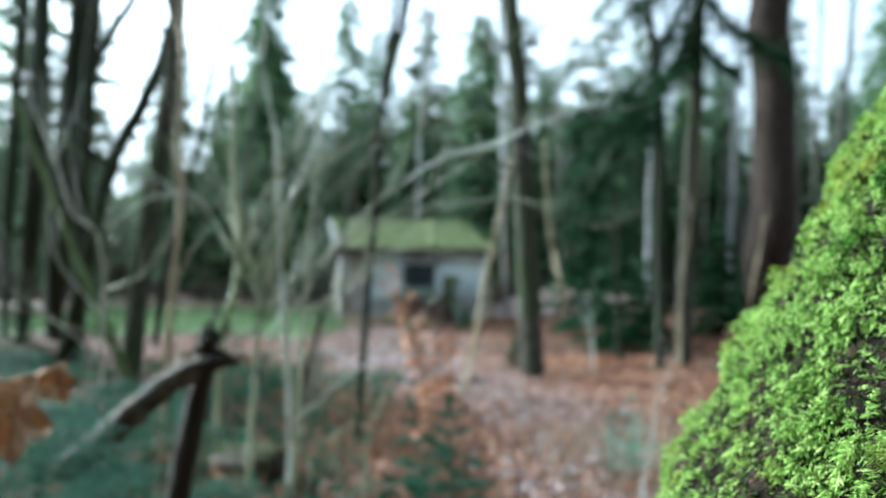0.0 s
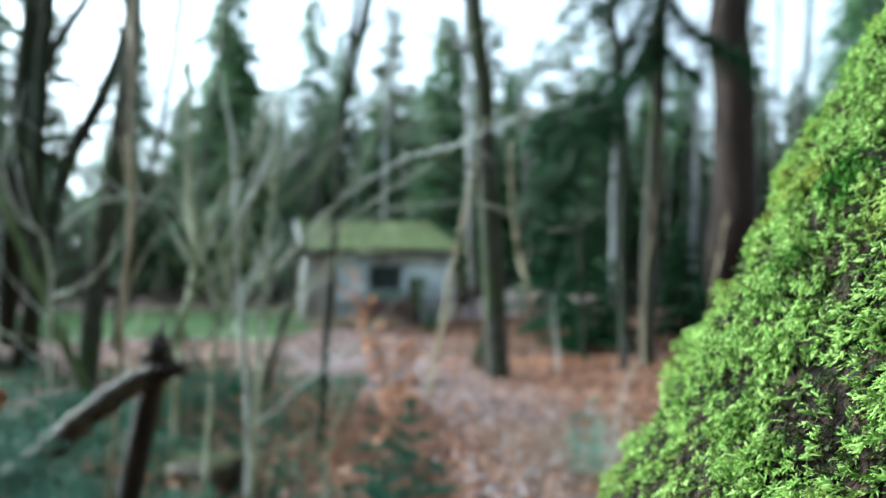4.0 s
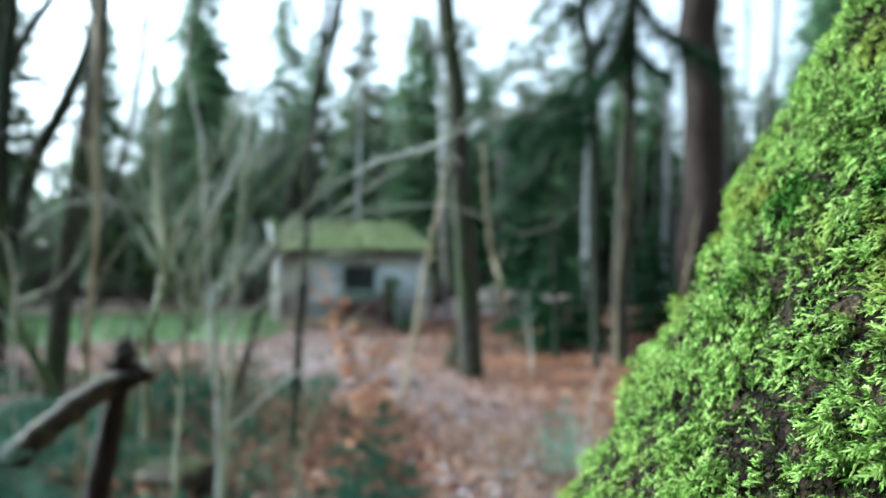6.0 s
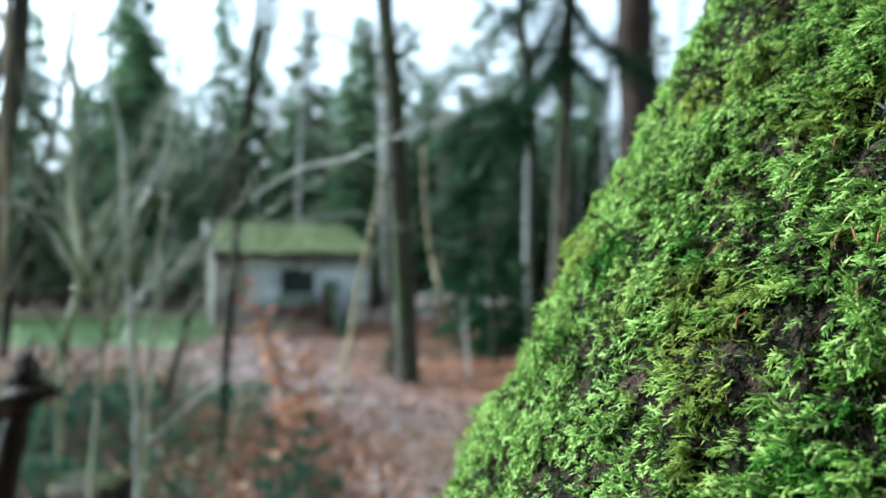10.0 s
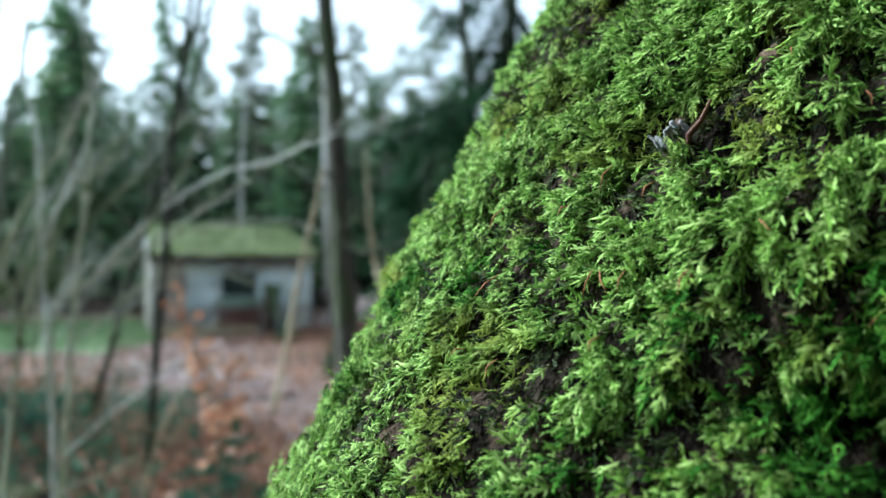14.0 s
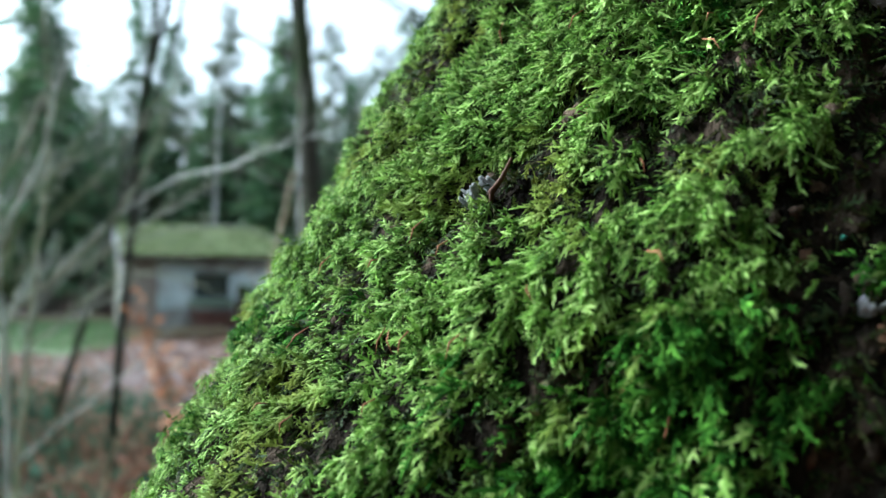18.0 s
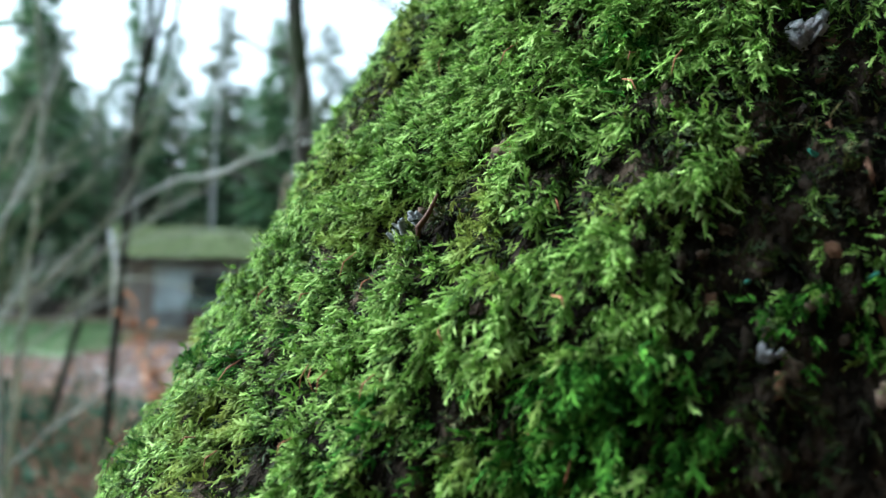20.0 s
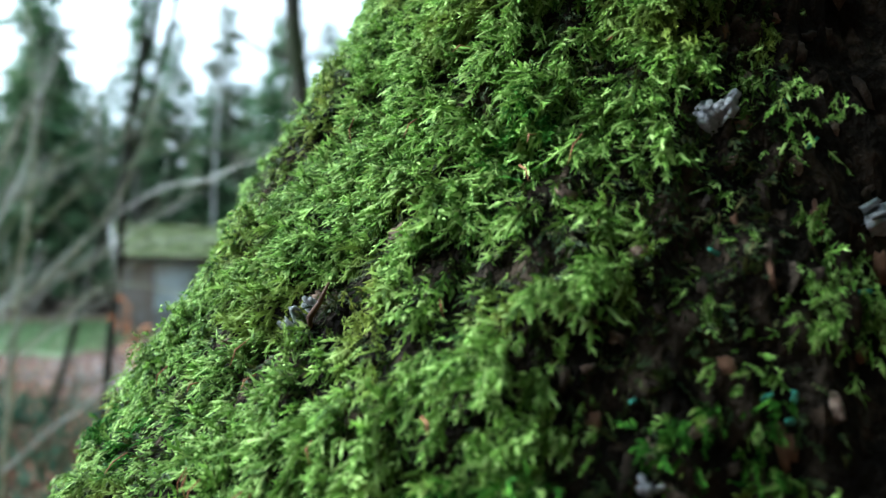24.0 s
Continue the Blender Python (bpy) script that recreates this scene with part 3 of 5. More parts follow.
def bark_details(tree):
    """Lichen, bare bark flakes and caught needles."""

    def flake(name, a, z, w, h, mat, label, seed, lift=0.0015):
        p, ta, tz, nrm = surface_frame(a, z)
        r = random.Random(seed)
        g = Geo()
        m = 14
        g.v.append(p + nrm * (lift + 0.0015))
        for ring, q in ((0.6, 0.8), (1.0, 0.0)):
            for k in range(m):
                an = 2 * math.pi * k / m
                f = ring * r.uniform(0.4, 1.2)
                g.v.append(p + ta * math.cos(an) * w * f + tz * math.sin(an) * h * f + nrm * (lift + 0.0015 * q * r.uniform(0.3, 1.3) - (0.006 if ring == 1 else 0)))
        for k in range(m):
            g.f.append((0, 1 + k, 1 + (k + 1) % m))
            g.f.append((1 + k, 1 + m + k, 1 + m + (k + 1) % m, 1 + (k + 1) % m))
        part(name, g.mesh(name, mat), tree, label)

    r4 = random.Random(17)
    for k in range(11):
        flake("lichen", 215.7 + r4.gauss(0, 0.75), 1.466 + r4.gauss(0, 0.0035), r4.uniform(0.0008, 0.0024), r4.uniform(0.0008, 0.0022), LICHEN, "white lichen speck", 100 + k, r4.uniform(0.005, 0.008))
    # crusts of several thin plates, each a little askew
    for a0, z0, w, h, n in ((253.5, 1.548, 0.0075, 0.0065, 15), (268.6, 1.507, 0.0085, 0.006, 14), (248.4, 1.418, 0.003, 0.003, 5)):
        for k in range(n):
            u, v = r4.uniform(-1, 1), r4.uniform(-1, 1)
            flake("lichen", a0 + math.degrees(u * w * (0.75 + 0.25 * v) / 0.26), z0 + (v + 0.3 * u) * h * 0.8, r4.uniform(0.5, 0.8) * w, r4.uniform(0.45, 0.75) * h, LICHEN, "white lichen spot", int(a0 * 100) + k, r4.uniform(0.0045, 0.0065))
    for k, (a, z) in enumerate(((261.3, 1.552), (255.7, 1.444), (257.8, 1.444), (257.8, 1.437), (247.4, 1.443), (253.4, 1.492), (265, 1.478), (262.5, 1.535))):
        flake("lichen", a, z, 0.0015, 0.0015, LICHEN_TEAL, "small blue-green lichen spot", 300 + k, 0.004)
    for k, (a, z, w, h) in enumerate(((215.8, 1.474, 0.006, 0.006), (224, 1.502, 0.008, 0.008), (240, 1.516, 0.008, 0.006), (206, 1.453, 0.006, 0.004), (250, 1.413, 0.007, 0.013), (255.2, 1.528, 0.0035, 0.007), (260.1, 1.442, 0.003, 0.008), (261.1, 1.527, 0.003, 0.006), (267.5, 1.545, 0.006, 0.007), (258, 1.566, 0.004, 0.008), (251.3, 1.490, 0.003, 0.0035), (248.6, 1.427, 0.005, 0.008),
                                      (246, 1.462, 0.006, 0.004), (247, 1.492, 0.006, 0.004), (252, 1.437, 0.006, 0.004), (256, 1.405, 0.006, 0.008), (244, 1.452, 0.004, 0.003))):
        flake("bark_flake", a, z, w, h, BARK_PALE, "pale brown bare bark", 20 + k)
    r3 = random.Random(9)
    for k in range(60):
        z = r3.uniform(1.37, 1.62)
        flake("bark_flake", bare_edge(z) + r3.uniform(2, 24), z, r3.uniform(0.0025, 0.006), r3.uniform(0.004, 0.012), r3.choice((RUSSET_VEIN, BARK_BROWN, BARK_BROWN, BARK_BROWN)), "", 60 + k, 0.0008)
    p, ta, tz, nrm = surface_frame(219.2, 1.466)
    g = Geo()
    g.tube([p + nrm * 0.006 + ta * 0.007 + tz * 0.014, p + nrm * 0.007 + ta * 0.0045 + tz * 0.004, p + nrm * 0.008 - ta * 0.001 - tz * 0.002, p + nrm * 0.004 - ta * 0.004 - tz * 0.011], [0.0005, 0.0012, 0.0014, 0.0005], 6, 0.45, 2)
    part("bark_strip", g.mesh("bark_strip", RUSSET_VEIN), tree, "torn reddish bark strip")
    r2 = random.Random(4)
    spots = [(214.5, 1.408), (215.5, 1.404), (216.0, 1.402), (226, 1.42), (236, 1.52), (228, 1.50), (223, 1.55), (240, 1.58), (212, 1.45), (222, 1.40), (218, 1.44), (231, 1.47), (245, 1.505), (209, 1.43), (234, 1.43), (204, 1.40), (226, 1.58)]
    spots += [(r2.uniform(196, 246), r2.uniform(1.34, 1.58)) for _ in range(10)]
    for a, z in spots:
        p, ta, tz, nrm = surface_frame(a, z)
        d = (ta * r2.uniform(-0.6, 0.6) - tz * 0.8 + nrm * r2.uniform(-0.2, 0.4)).normalized()
        g = Geo()
        q = p + nrm * 0.011
        ln = r2.uniform(0.006, 0.015)
        g.tube([q, q + d * ln * 0.5 + nrm * 0.002 + ta * r2.uniform(-0.0015, 0.0015), q + d * ln], [0.00025, 0.0004, 0.00015], 5)
        part("dry_needle", g.mesh("dry_needle", NEEDLE_DRY), tree, "reddish dry needle caught in the moss")
    # the little snag on its far edge
    p, ta, tz, nrm = surface_frame(163, 1.58)
    g = Geo()
    g.tube([p, p + nrm * 0.012 + tz * 0.004, p + nrm * 0.018 + tz * 0.012], [0.006, 0.004, 0.001], 6)
    part("snag", g.mesh("snag", ROTTEN), tree)


moss_trunk()


# ---- the hut ----
def hut():
    ob = thing("hut", "small derelict plastered hut with a mossy lean-to roof", "hut", at=(-2.783, 19.734, 0))
    turn = Matrix.Translation((-2.783, 19.734, 0)) @ pose(0, 0, 0, 0, 0, 12)
    wide, deep, low, high = 4.12, 3.4, 2.03, 2.93

    def put(name, g, mat, parent=ob, label="", smooth=False):
        g.v = [turn @ Vector(p) for p in g.v]
        return part(name, g.mesh(name, mat, smooth), parent, label)

    # front wall with its window opening: local x along the front, y to the back
    wx0, wx1, wz0, wz1 = 1.72, 2.64, 0.96, 1.66
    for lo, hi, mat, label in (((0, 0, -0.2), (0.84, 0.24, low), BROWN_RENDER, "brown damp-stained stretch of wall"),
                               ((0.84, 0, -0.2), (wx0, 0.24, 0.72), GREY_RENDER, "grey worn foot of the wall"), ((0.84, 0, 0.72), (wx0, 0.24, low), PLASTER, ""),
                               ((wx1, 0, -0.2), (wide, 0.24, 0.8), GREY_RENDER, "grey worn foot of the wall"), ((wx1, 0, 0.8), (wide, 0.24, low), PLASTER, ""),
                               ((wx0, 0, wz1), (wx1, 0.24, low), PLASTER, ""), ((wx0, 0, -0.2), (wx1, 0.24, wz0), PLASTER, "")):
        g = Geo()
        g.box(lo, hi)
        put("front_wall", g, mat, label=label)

    def side(x0, x1):
        g = Geo()
        s = len(g.v)
        for x in (x0, x1):
            g.v += [Vector((x, 0.24, -0.2)), Vector((x, deep, -0.2)), Vector((x, deep, high - 0.05)), Vector((x, 0.24, low))]
        g.f += [(s, s + 3, s + 2, s + 1), (s + 4, s + 5, s + 6, s + 7)]
        g.f += [(s + k, s + (k + 1) % 4, s + 4 + (k + 1) % 4, s + 4 + k) for k in range(4)]
        return g

    put("side_wall", side(0, 0.24), DARK_RENDER, label="dark brownish side wall")
    put("side_wall", side(wide - 0.24, wide), PLASTER)
    g = Geo()
    g.box((0.24, deep - 0.24, -0.2), (wide - 0.24, deep, high - 0.06))
    put("back_wall", g, PLASTER)

    # sloping roof slab
    def slab(x0, x1, y0, y1, under, over):
        g = Geo()
        slope = (high - low) / deep
        for off in (under, over):
            for x, y in ((x0, y0), (x1, y0), (x1, y1), (x0, y1)):
                g.v.append(Vector((x, y, low + slope * y + off)))
        for q in ((3, 2, 1, 0), (4, 5, 6, 7), (0, 1, 5, 4), (1, 2, 6, 5), (2, 3, 7, 6), (3, 0, 4, 7)):
            g.f.append(q)
        return g

    roof = put("roof", slab(-0.06, wide + 0.12, -0.3, deep + 0.2, 0.003, 0.1), ROOF_EDGE, label="dark timber roof deck")
    g = Geo()
    g.box((-0.08, -0.335, low - 0.12), (wide + 0.14, -0.303, low + 0.05))
    put("fascia", g, ROOF_EDGE)
    put("verge_board", slab(-0.11, -0.063, -0.3, deep + 0.2, -0.06, 0.17), PALE_EDGE, label="pale grey verge board")
    rng = np.random.default_rng(21)
    n = 9000
    X, Y = rng.uniform(-0.06, wide + 0.12, n), rng.uniform(-0.33, deep + 0.2, n)
    lump = np.array([0.06 * noise.noise(Vector((a * 2.2, b * 2.2, 1))) for a, b in zip(X, Y)])
    Zr = low + (high - low) / deep * Y + 0.09 + lump * 0.5
    W = np.array([turn @ Vector(q) for q in zip(X, Y, Zr)])
    D = np.stack([rng.normal(0, 0.6, n), rng.normal(-0.3, 0.6, n), np.full(n, 0.8)], 1)
    V, F = blades(W, D, rng.normal(0, 1, (n, 3)), rng.uniform(0.05, 0.13, n), 0.07)
    part("roof_moss", mesh_np("roof_moss", V, F, ROOF_MOSS), ob, "yellow-green moss on the roof", "stuff")
    g = slab(-0.05, wide + 0.11, -0.29, deep + 0.19, 0.104, 0.135)
    put("moss_mat", g, ROOF_MOSS)

    # window: frame, bars, panes, sill
    rails, bars = frame_boxes(wx0, wx1, wz0, wz1)
    g = Geo()
    g.box(*rails[0])
    win = put("window", g, FRAME_PAINT, label="grey-framed barred window")
    for name, boxes in (("frame_rail", rails[1:]), ("glazing_bar", bars)):
        for q in boxes:
            g = Geo()
            g.box(*q)
            put(name, g, FRAME_PAINT, win)
    panes = 3
    for i in range(panes):
        for j in range(2):
            g = Geo()
            a0 = wx0 + 0.06 + (wx1 - wx0 - 0.12) * i / panes
            a1 = wx0 + 0.06 + (wx1 - wx0 - 0.12) * (i + 1) / panes
            b0 = wz0 + 0.06 + (wz1 - wz0 - 0.12) * j / 2
            b1 = wz0 + 0.06 + (wz1 - wz0 - 0.12) * (j + 1) / 2
            g.box((a0 + 0.012, 0.145, b0 + 0.012), (a1 - 0.012, 0.151, b1 - 0.012))
            put("pane", g, GLASS, win)
    g = Geo()
    g.box((wx0 - 0.12, -0.14, wz0 - 0.17), (wx1 + 0.06, -0.003, wz0 - 0.02))
    put("window_sill", g, SILL_MOSS, label="mossy concrete sill")
    # brick panel under the window, piece by piece
    for row in range(7):
        for col in range(6):
            g = Geo()
            x0 = wx0 - 0.10 + 0.215 * col + (0.107 if row % 2 else 0)
            if x0 + 0.2 > wx1 + 0.25:
                continue
            z0 = 0.13 + 0.078 * row
            g.box((x0, -0.025 - 0.006 * ((row * 7 + col * 3) % 4), z0), (x0 + 0.2, -0.003, z0 + 0.064))
            put("brick", g, BRICK)
    # bare bricks along the wall's top
    rng2 = random.Random(5)
    for i in range(9):
        g = Geo()
        x0 = 2.55 + 0.17 * i
        z0 = low - 0.30 - 0.08 * rng2.random()
        g.box((x0, -0.012, z0), (x0 + 0.12 * rng2.uniform(0.6, 1.2), -0.002, z0 + 0.1 * rng2.uniform(0.5, 1.2)))
        put("brick", g, BRICK)
    # rainwater pipe at the corner
    g = Geo()
    g.tube([(0.02, -0.06, 0.1), (0.02, -0.06, low - 0.16)], [0.045, 0.045], 10)
    put("downpipe", g, PALE_EDGE, label="pale grey rainwater pipe", smooth=True)
    # rusty post and plank before the wall
    post = thing("rusty_post", "rusty brown steel post standing before the hut wall", "post", at=tuple(turn @ Vector((2.78, -0.45, 0))))
    for k, (dx, w, h) in enumerate(((0, 0.10, 1.28), (0.15, 0.17, 1.30))):
        g = Geo()
        g.box((2.73 + dx, -0.5 + 0.05 * k, -0.1), (2.73 + dx + w, -0.42 + 0.05 * k, h))
        g.v = [turn @ p for p in g.v]
        part("upright", g.mesh("upright", RUST if k == 0 else ROTTEN, False), post)
    rng3 = np.random.default_rng(23)
    n = 500
    P = np.array([turn @ Vector((2.98 + x, -0.5 + y, 1.28 - 0.9 * z * z)) for x, y, z in zip(rng3.normal(0, 0.11, n), rng3.normal(0, 0.06, n), rng3.random(n))])
    V, F = blades(P, rng3.normal(0, 1, (n, 3)) - (0, 0.4, 0.3), rng3.normal(0, 1, (n, 3)), rng3.uniform(0.04, 0.09, n), 0.05)
    tagged(new("ivy", mesh_np("ivy", V, F, GRASS)), "green ivy grown over the rotten post before the hut", "ivy", kind="stuff")


def frame_boxes(x0, x1, z0, z1):
    """Corners of the rails and of the glazing bars."""
    rails = [((x0, 0.1, z0), (x1, 0.18, z0 + 0.06)), ((x0, 0.1, z1 - 0.06), (x1, 0.18, z1)),
             ((x0, 0.1, z0 + 0.06), (x0 + 0.06, 0.18, z1 - 0.06)), ((x1 - 0.06, 0.1, z0 + 0.06), (x1, 0.18, z1 - 0.06))]
    w = (x1 - x0 - 0.12) / 3
    bars = [((x0 + 0.06 + w * i - 0.014, 0.11, z0 + 0.06), (x0 + 0.06 + w * i + 0.014, 0.17, z1 - 0.06)) for i in (1, 2)]
    bars.append(((x0 + 0.06, 0.112, (z0 + z1) / 2 - 0.014), (x1 - 0.06, 0.168, (z0 + z1) / 2 + 0.014)))
    return rails, bars


hut()


# ---- bare trunks ----
def bare_tree(pts, r0, r1, mat, label, limbs=0, seed=0, name="tree", group="bare trees", lean_out=0.5, flare=1.35, twig_mat=None):
    """A leafless trunk along a bent line, with a flared foot and thin limbs."""
    rng = random.Random(seed)
    ob = thing(name, label, "tree", group, at=(pts[0][0], pts[0][1], 0))
    line = curve([(pts[0][0], pts[0][1], pts[0][2] - 0.15)] + list(pts), 7)
    line[:, 0] += [0.25 * r0 * noise.noise(Vector((seed, q[2] * 0.9, 0))) for q in line]
    n = len(line)
    radii = [r0 + (r1 - r0) * i / (n - 1) for i in range(n)]
    radii[0] *= flare * 1.1
    for i in range(1, 5):
        radii[i] *= 1 + (flare - 1) * (1 - i / 5)
    g = Geo()
    g.tube(line, radii, 14, 0.13, seed)
    part("trunk", g.mesh("trunk", mat), ob)
    for k in range(limbs):
        i = int(n * rng.uniform(0.45, 0.97))
        p = np.array(line[i])
        a = rng.uniform(0, 2 * math.pi)
        length = rng.uniform(0.6, 1.8) * (lean_out + 0.5)
        d = np.array([math.cos(a), math.sin(a) * 0.7, rng.uniform(0.1, 0.9)])
        q = [p, p + d * length * 0.45 + (0, 0, 0.05), p + d * length + (0, 0, rng.uniform(-0.2, 0.4))]
        lg = Geo()
        c = curve(q, 4)
        rr = min(radii[i] * 0.35, 0.035)
        lg.tube(c, [rr * (1 - 0.8 * j / (len(c) - 1)) for j in range(len(c))], 5)
        for _ in range(3):
            j = rng.randrange(2, len(c) - 1)
            e = c[j] + np.array([rng.uniform(-0.5, 0.5), rng.uniform(-0.4, 0.4), rng.uniform(-0.1, 0.5)]) * length * 0.5
            lg.tube([c[j], (c[j] + e) / 2 + (0, 0, 0.03), e], [rr * 0.4, rr * 0.3, rr * 0.12], 4)
        part("limb", lg.mesh("limb", twig_mat or mat), ob)
    return ob


DARK = "dark mossy leafless tree trunk rising from the leaf litter"
bare_tree([(-8.114, 14.129, 0), (-5.228, 9.286, 1.813), (-5.105, 9.176, 4.828), (-5.033, 9.066, 7.844)], 0.13, 0.09, BARK_OAK, DARK, 6, 1)
bare_tree([(-9.198, 15.388, 0), (-5.701, 9.579, 1.977), (-5.523, 9.471, 4.942), (-5.36, 9.358, 8.054)], 0.075, 0.05, BARK_OAK, DARK, 5, 2)
bare_tree([(-8.167, 15.39, 0), (-5.139, 9.785, 1.84), (-4.958, 9.708, 3.958), (-4.821, 9.67, 5.017), (-4.639, 9.554, 8.194)], 0.17, 0.12, BARK_OAK, DARK, 4, 3)
bare_tree([(-5.079, 9.741, 3.05), (-4.742, 9.612, 3.856), (-4.24, 9.387, 4.574), (-3.977, 9.276, 4.902), (-3.43, 9.029, 6.211)], 0.075, 0.04, BARK_OAK, "dark side trunk forking from a mossy tree", 3, 33, "side_trunk", flare=1.0)
bare_tree([(-5.631, 11.348, 0), (-4.347, 8.788, 1.787), (-4.252, 8.714, 3.825), (-4.177, 8.684, 4.64), (-4.109, 8.58, 7.493)], 0.10, 0.06, BARK_OAK, DARK, 4, 4)
bare_tree([(-3.638, 8.55, 0), (-3.561, 8.524, 0.852), (-3.292, 8.369, 2.349), (-3.092, 8.228, 3.49), (-3.015, 8.193, 4.452), (-2.899, 8.095, 7.143)], 0.135, 0.085, BARK_GREEN, DARK, 4, 5)
bare_tree([(-5.876, 11.348, 0), (-4.299, 8.803, 1.379), (-3.987, 8.759, 2.602), (-3.578, 8.633, 3.326), (-3.204, 8.503, 4.166), (-2.871, 8.343, 5.839)], 0.105, 0.06, BARK_OAK, "dark strongly leaning tree trunk with moss", 4, 6)
bare_tree([(-5.536, 14.134, 0), (-4.192, 11.011, 1.223), (-3.894, 10.963, 2.54), (-3.665, 10.934, 3.346), (-3.444, 10.888, 4.62), (-3.325, 10.857, 5.469), (-3.214, 10.764, 8.017)], 0.075, 0.022, BARK_OAK, "slender dark leaning tree", 5, 7)
bare_tree([(-0.679, 6.099, 0), (-0.625, 6.123, 0.985), (-0.568, 6.096, 1.739), (-0.531, 6.07, 2.445), (-0.436, 6.046, 3.104), (-0.323, 6.027, 3.622), (-0.238, 5.976, 5.035)], 0.036, 0.024, BARK_OAK, "slender dark young tree beside the path", 5, 8)
bare_tree([(-0.46, 6.049, 3.01), (-0.427, 6.038, 3.34), (-0.387, 5.925, 3.677), (-0.419, 5.891, 4.604)], 0.03, 0.02, BARK_OAK, "dark fork of a slender young tree", 2, 38, "side_trunk", flare=1.0)
bare_tree([(-1.623, 8.554, 0), (-1.425, 8.337, 0.607), (-1.167, 8.2, 1.629), (-0.889, 8.069, 2.5), (-0.507, 7.925, 3.721), (-0.256, 7.782, 4.911)], 0.045, 0.02, BARK_OAK, "slender dark leaning young tree", 4, 9)
bare_tree([(1.195, 9.601, -0), (1.162, 9.725, 1.085), (1.073, 9.673, 2.508), (0.998, 9.627, 3.781), (0.901, 9.583, 4.979), (0.803, 9.451, 8.573)], 0.17, 0.10, BARK_GREEN, "tall grey-green tree with a mossy foot beside the path", 7, 10)
bare_tree([(3.056, 10.348, 0), (3.151, 10.61, 1.636), (3.135, 10.541, 3.518), (3.02, 10.493, 4.827), (2.971, 10.466, 5.564), (2.922, 10.332, 9.246)], 0.075, 0.055, BARK_OAK, DARK, 8, 11)
bare_tree([(3.554, 10.8, 0), (3.651, 11.02, 1.393), (3.728, 10.964, 2.922), (3.796, 10.909, 4.45), (3.847, 10.872, 5.469), (3.915, 10.723, 9.545)], 0.115, 0.10, BARK_GREEN, DARK, 6, 12)
bare_tree([(6.645, 15.419, 0), (6.34, 14.207, 1.962), (6.428, 14.155, 3.387), (6.362, 14.075, 5.579), (6.318, 14.035, 6.675), (6.231, 13.842, 11.937)], 0.43, 0.36, BARK_RED, "massive conifer trunk with furrowed reddish bark", 7, 13, flare=1.25)
bare_tree([(2.728, 11.365, 0), (2.717, 11.431, 1.044), (2.7, 11.386, 2.276), (2.612, 11.328, 3.86)], 0.05, 0.02, BARK_OAK, "thin dark young tree in the undergrowth", 4, 14)
bare_tree([(8.922, 16.933, 0), (9.2, 16.947, 3.794), (9.357, 16.871, 5.894), (9.502, 16.804, 7.731), (9.607, 16.709, 10.355)], 0.07, 0.045, BARK_OAK, "slender dark bare tree", 4, 15)
bare_tree([(12.088, 23.99, 0), (12.216, 23.921, 4.811), (12.365, 23.718, 10.369), (12.439, 23.617, 13.148)], 0.07, 0.03, BARK_OAK, "slender dark bare tree", 5, 16)
bare_tree([(1.833, 21.044, 0), (1.412, 16.98, 2.481), (1.373, 16.884, 5.106), (1.308, 16.807, 7.206), (1.255, 16.716, 9.699)], 0.07, 0.045, BIRCH, "slim white birch with dark-banded bark", 3, 17, "birch", "birches", twig_mat=STEM_DARK)
bare_tree([(-1.049, 28.768, 0), (-1.112, 30.949, 3.435), (-1.039, 30.818, 7.025), (-0.896, 30.705, 10.136), (-0.8, 30.6, 13.008)], 0.09, 0.05, BIRCH, "slim white birch with dark-banded bark", 4, 18, "birch", "birches", twig_mat=STEM_DARK)
bare_tree([(11.823, 30.312, 0), (12.521, 31.975, 3.504), (12.72, 31.795, 8.444), (12.868, 31.615, 13.385)], 0.14, 0.09, BIRCH, "slim white birch with dark-banded bark", 3, 19, "birch", "birches", twig_mat=STEM_DARK)
bare_tree([(7.159, 25.772, 0), (7.802, 28.004, 2.366), (7.889, 27.854, 6.473), (8.105, 27.705, 10.58)], 0.10, 0.06, BIRCH, "slim white birch with dark-banded bark", 3, 20, "birch", "birches", twig_mat=STEM_DARK)


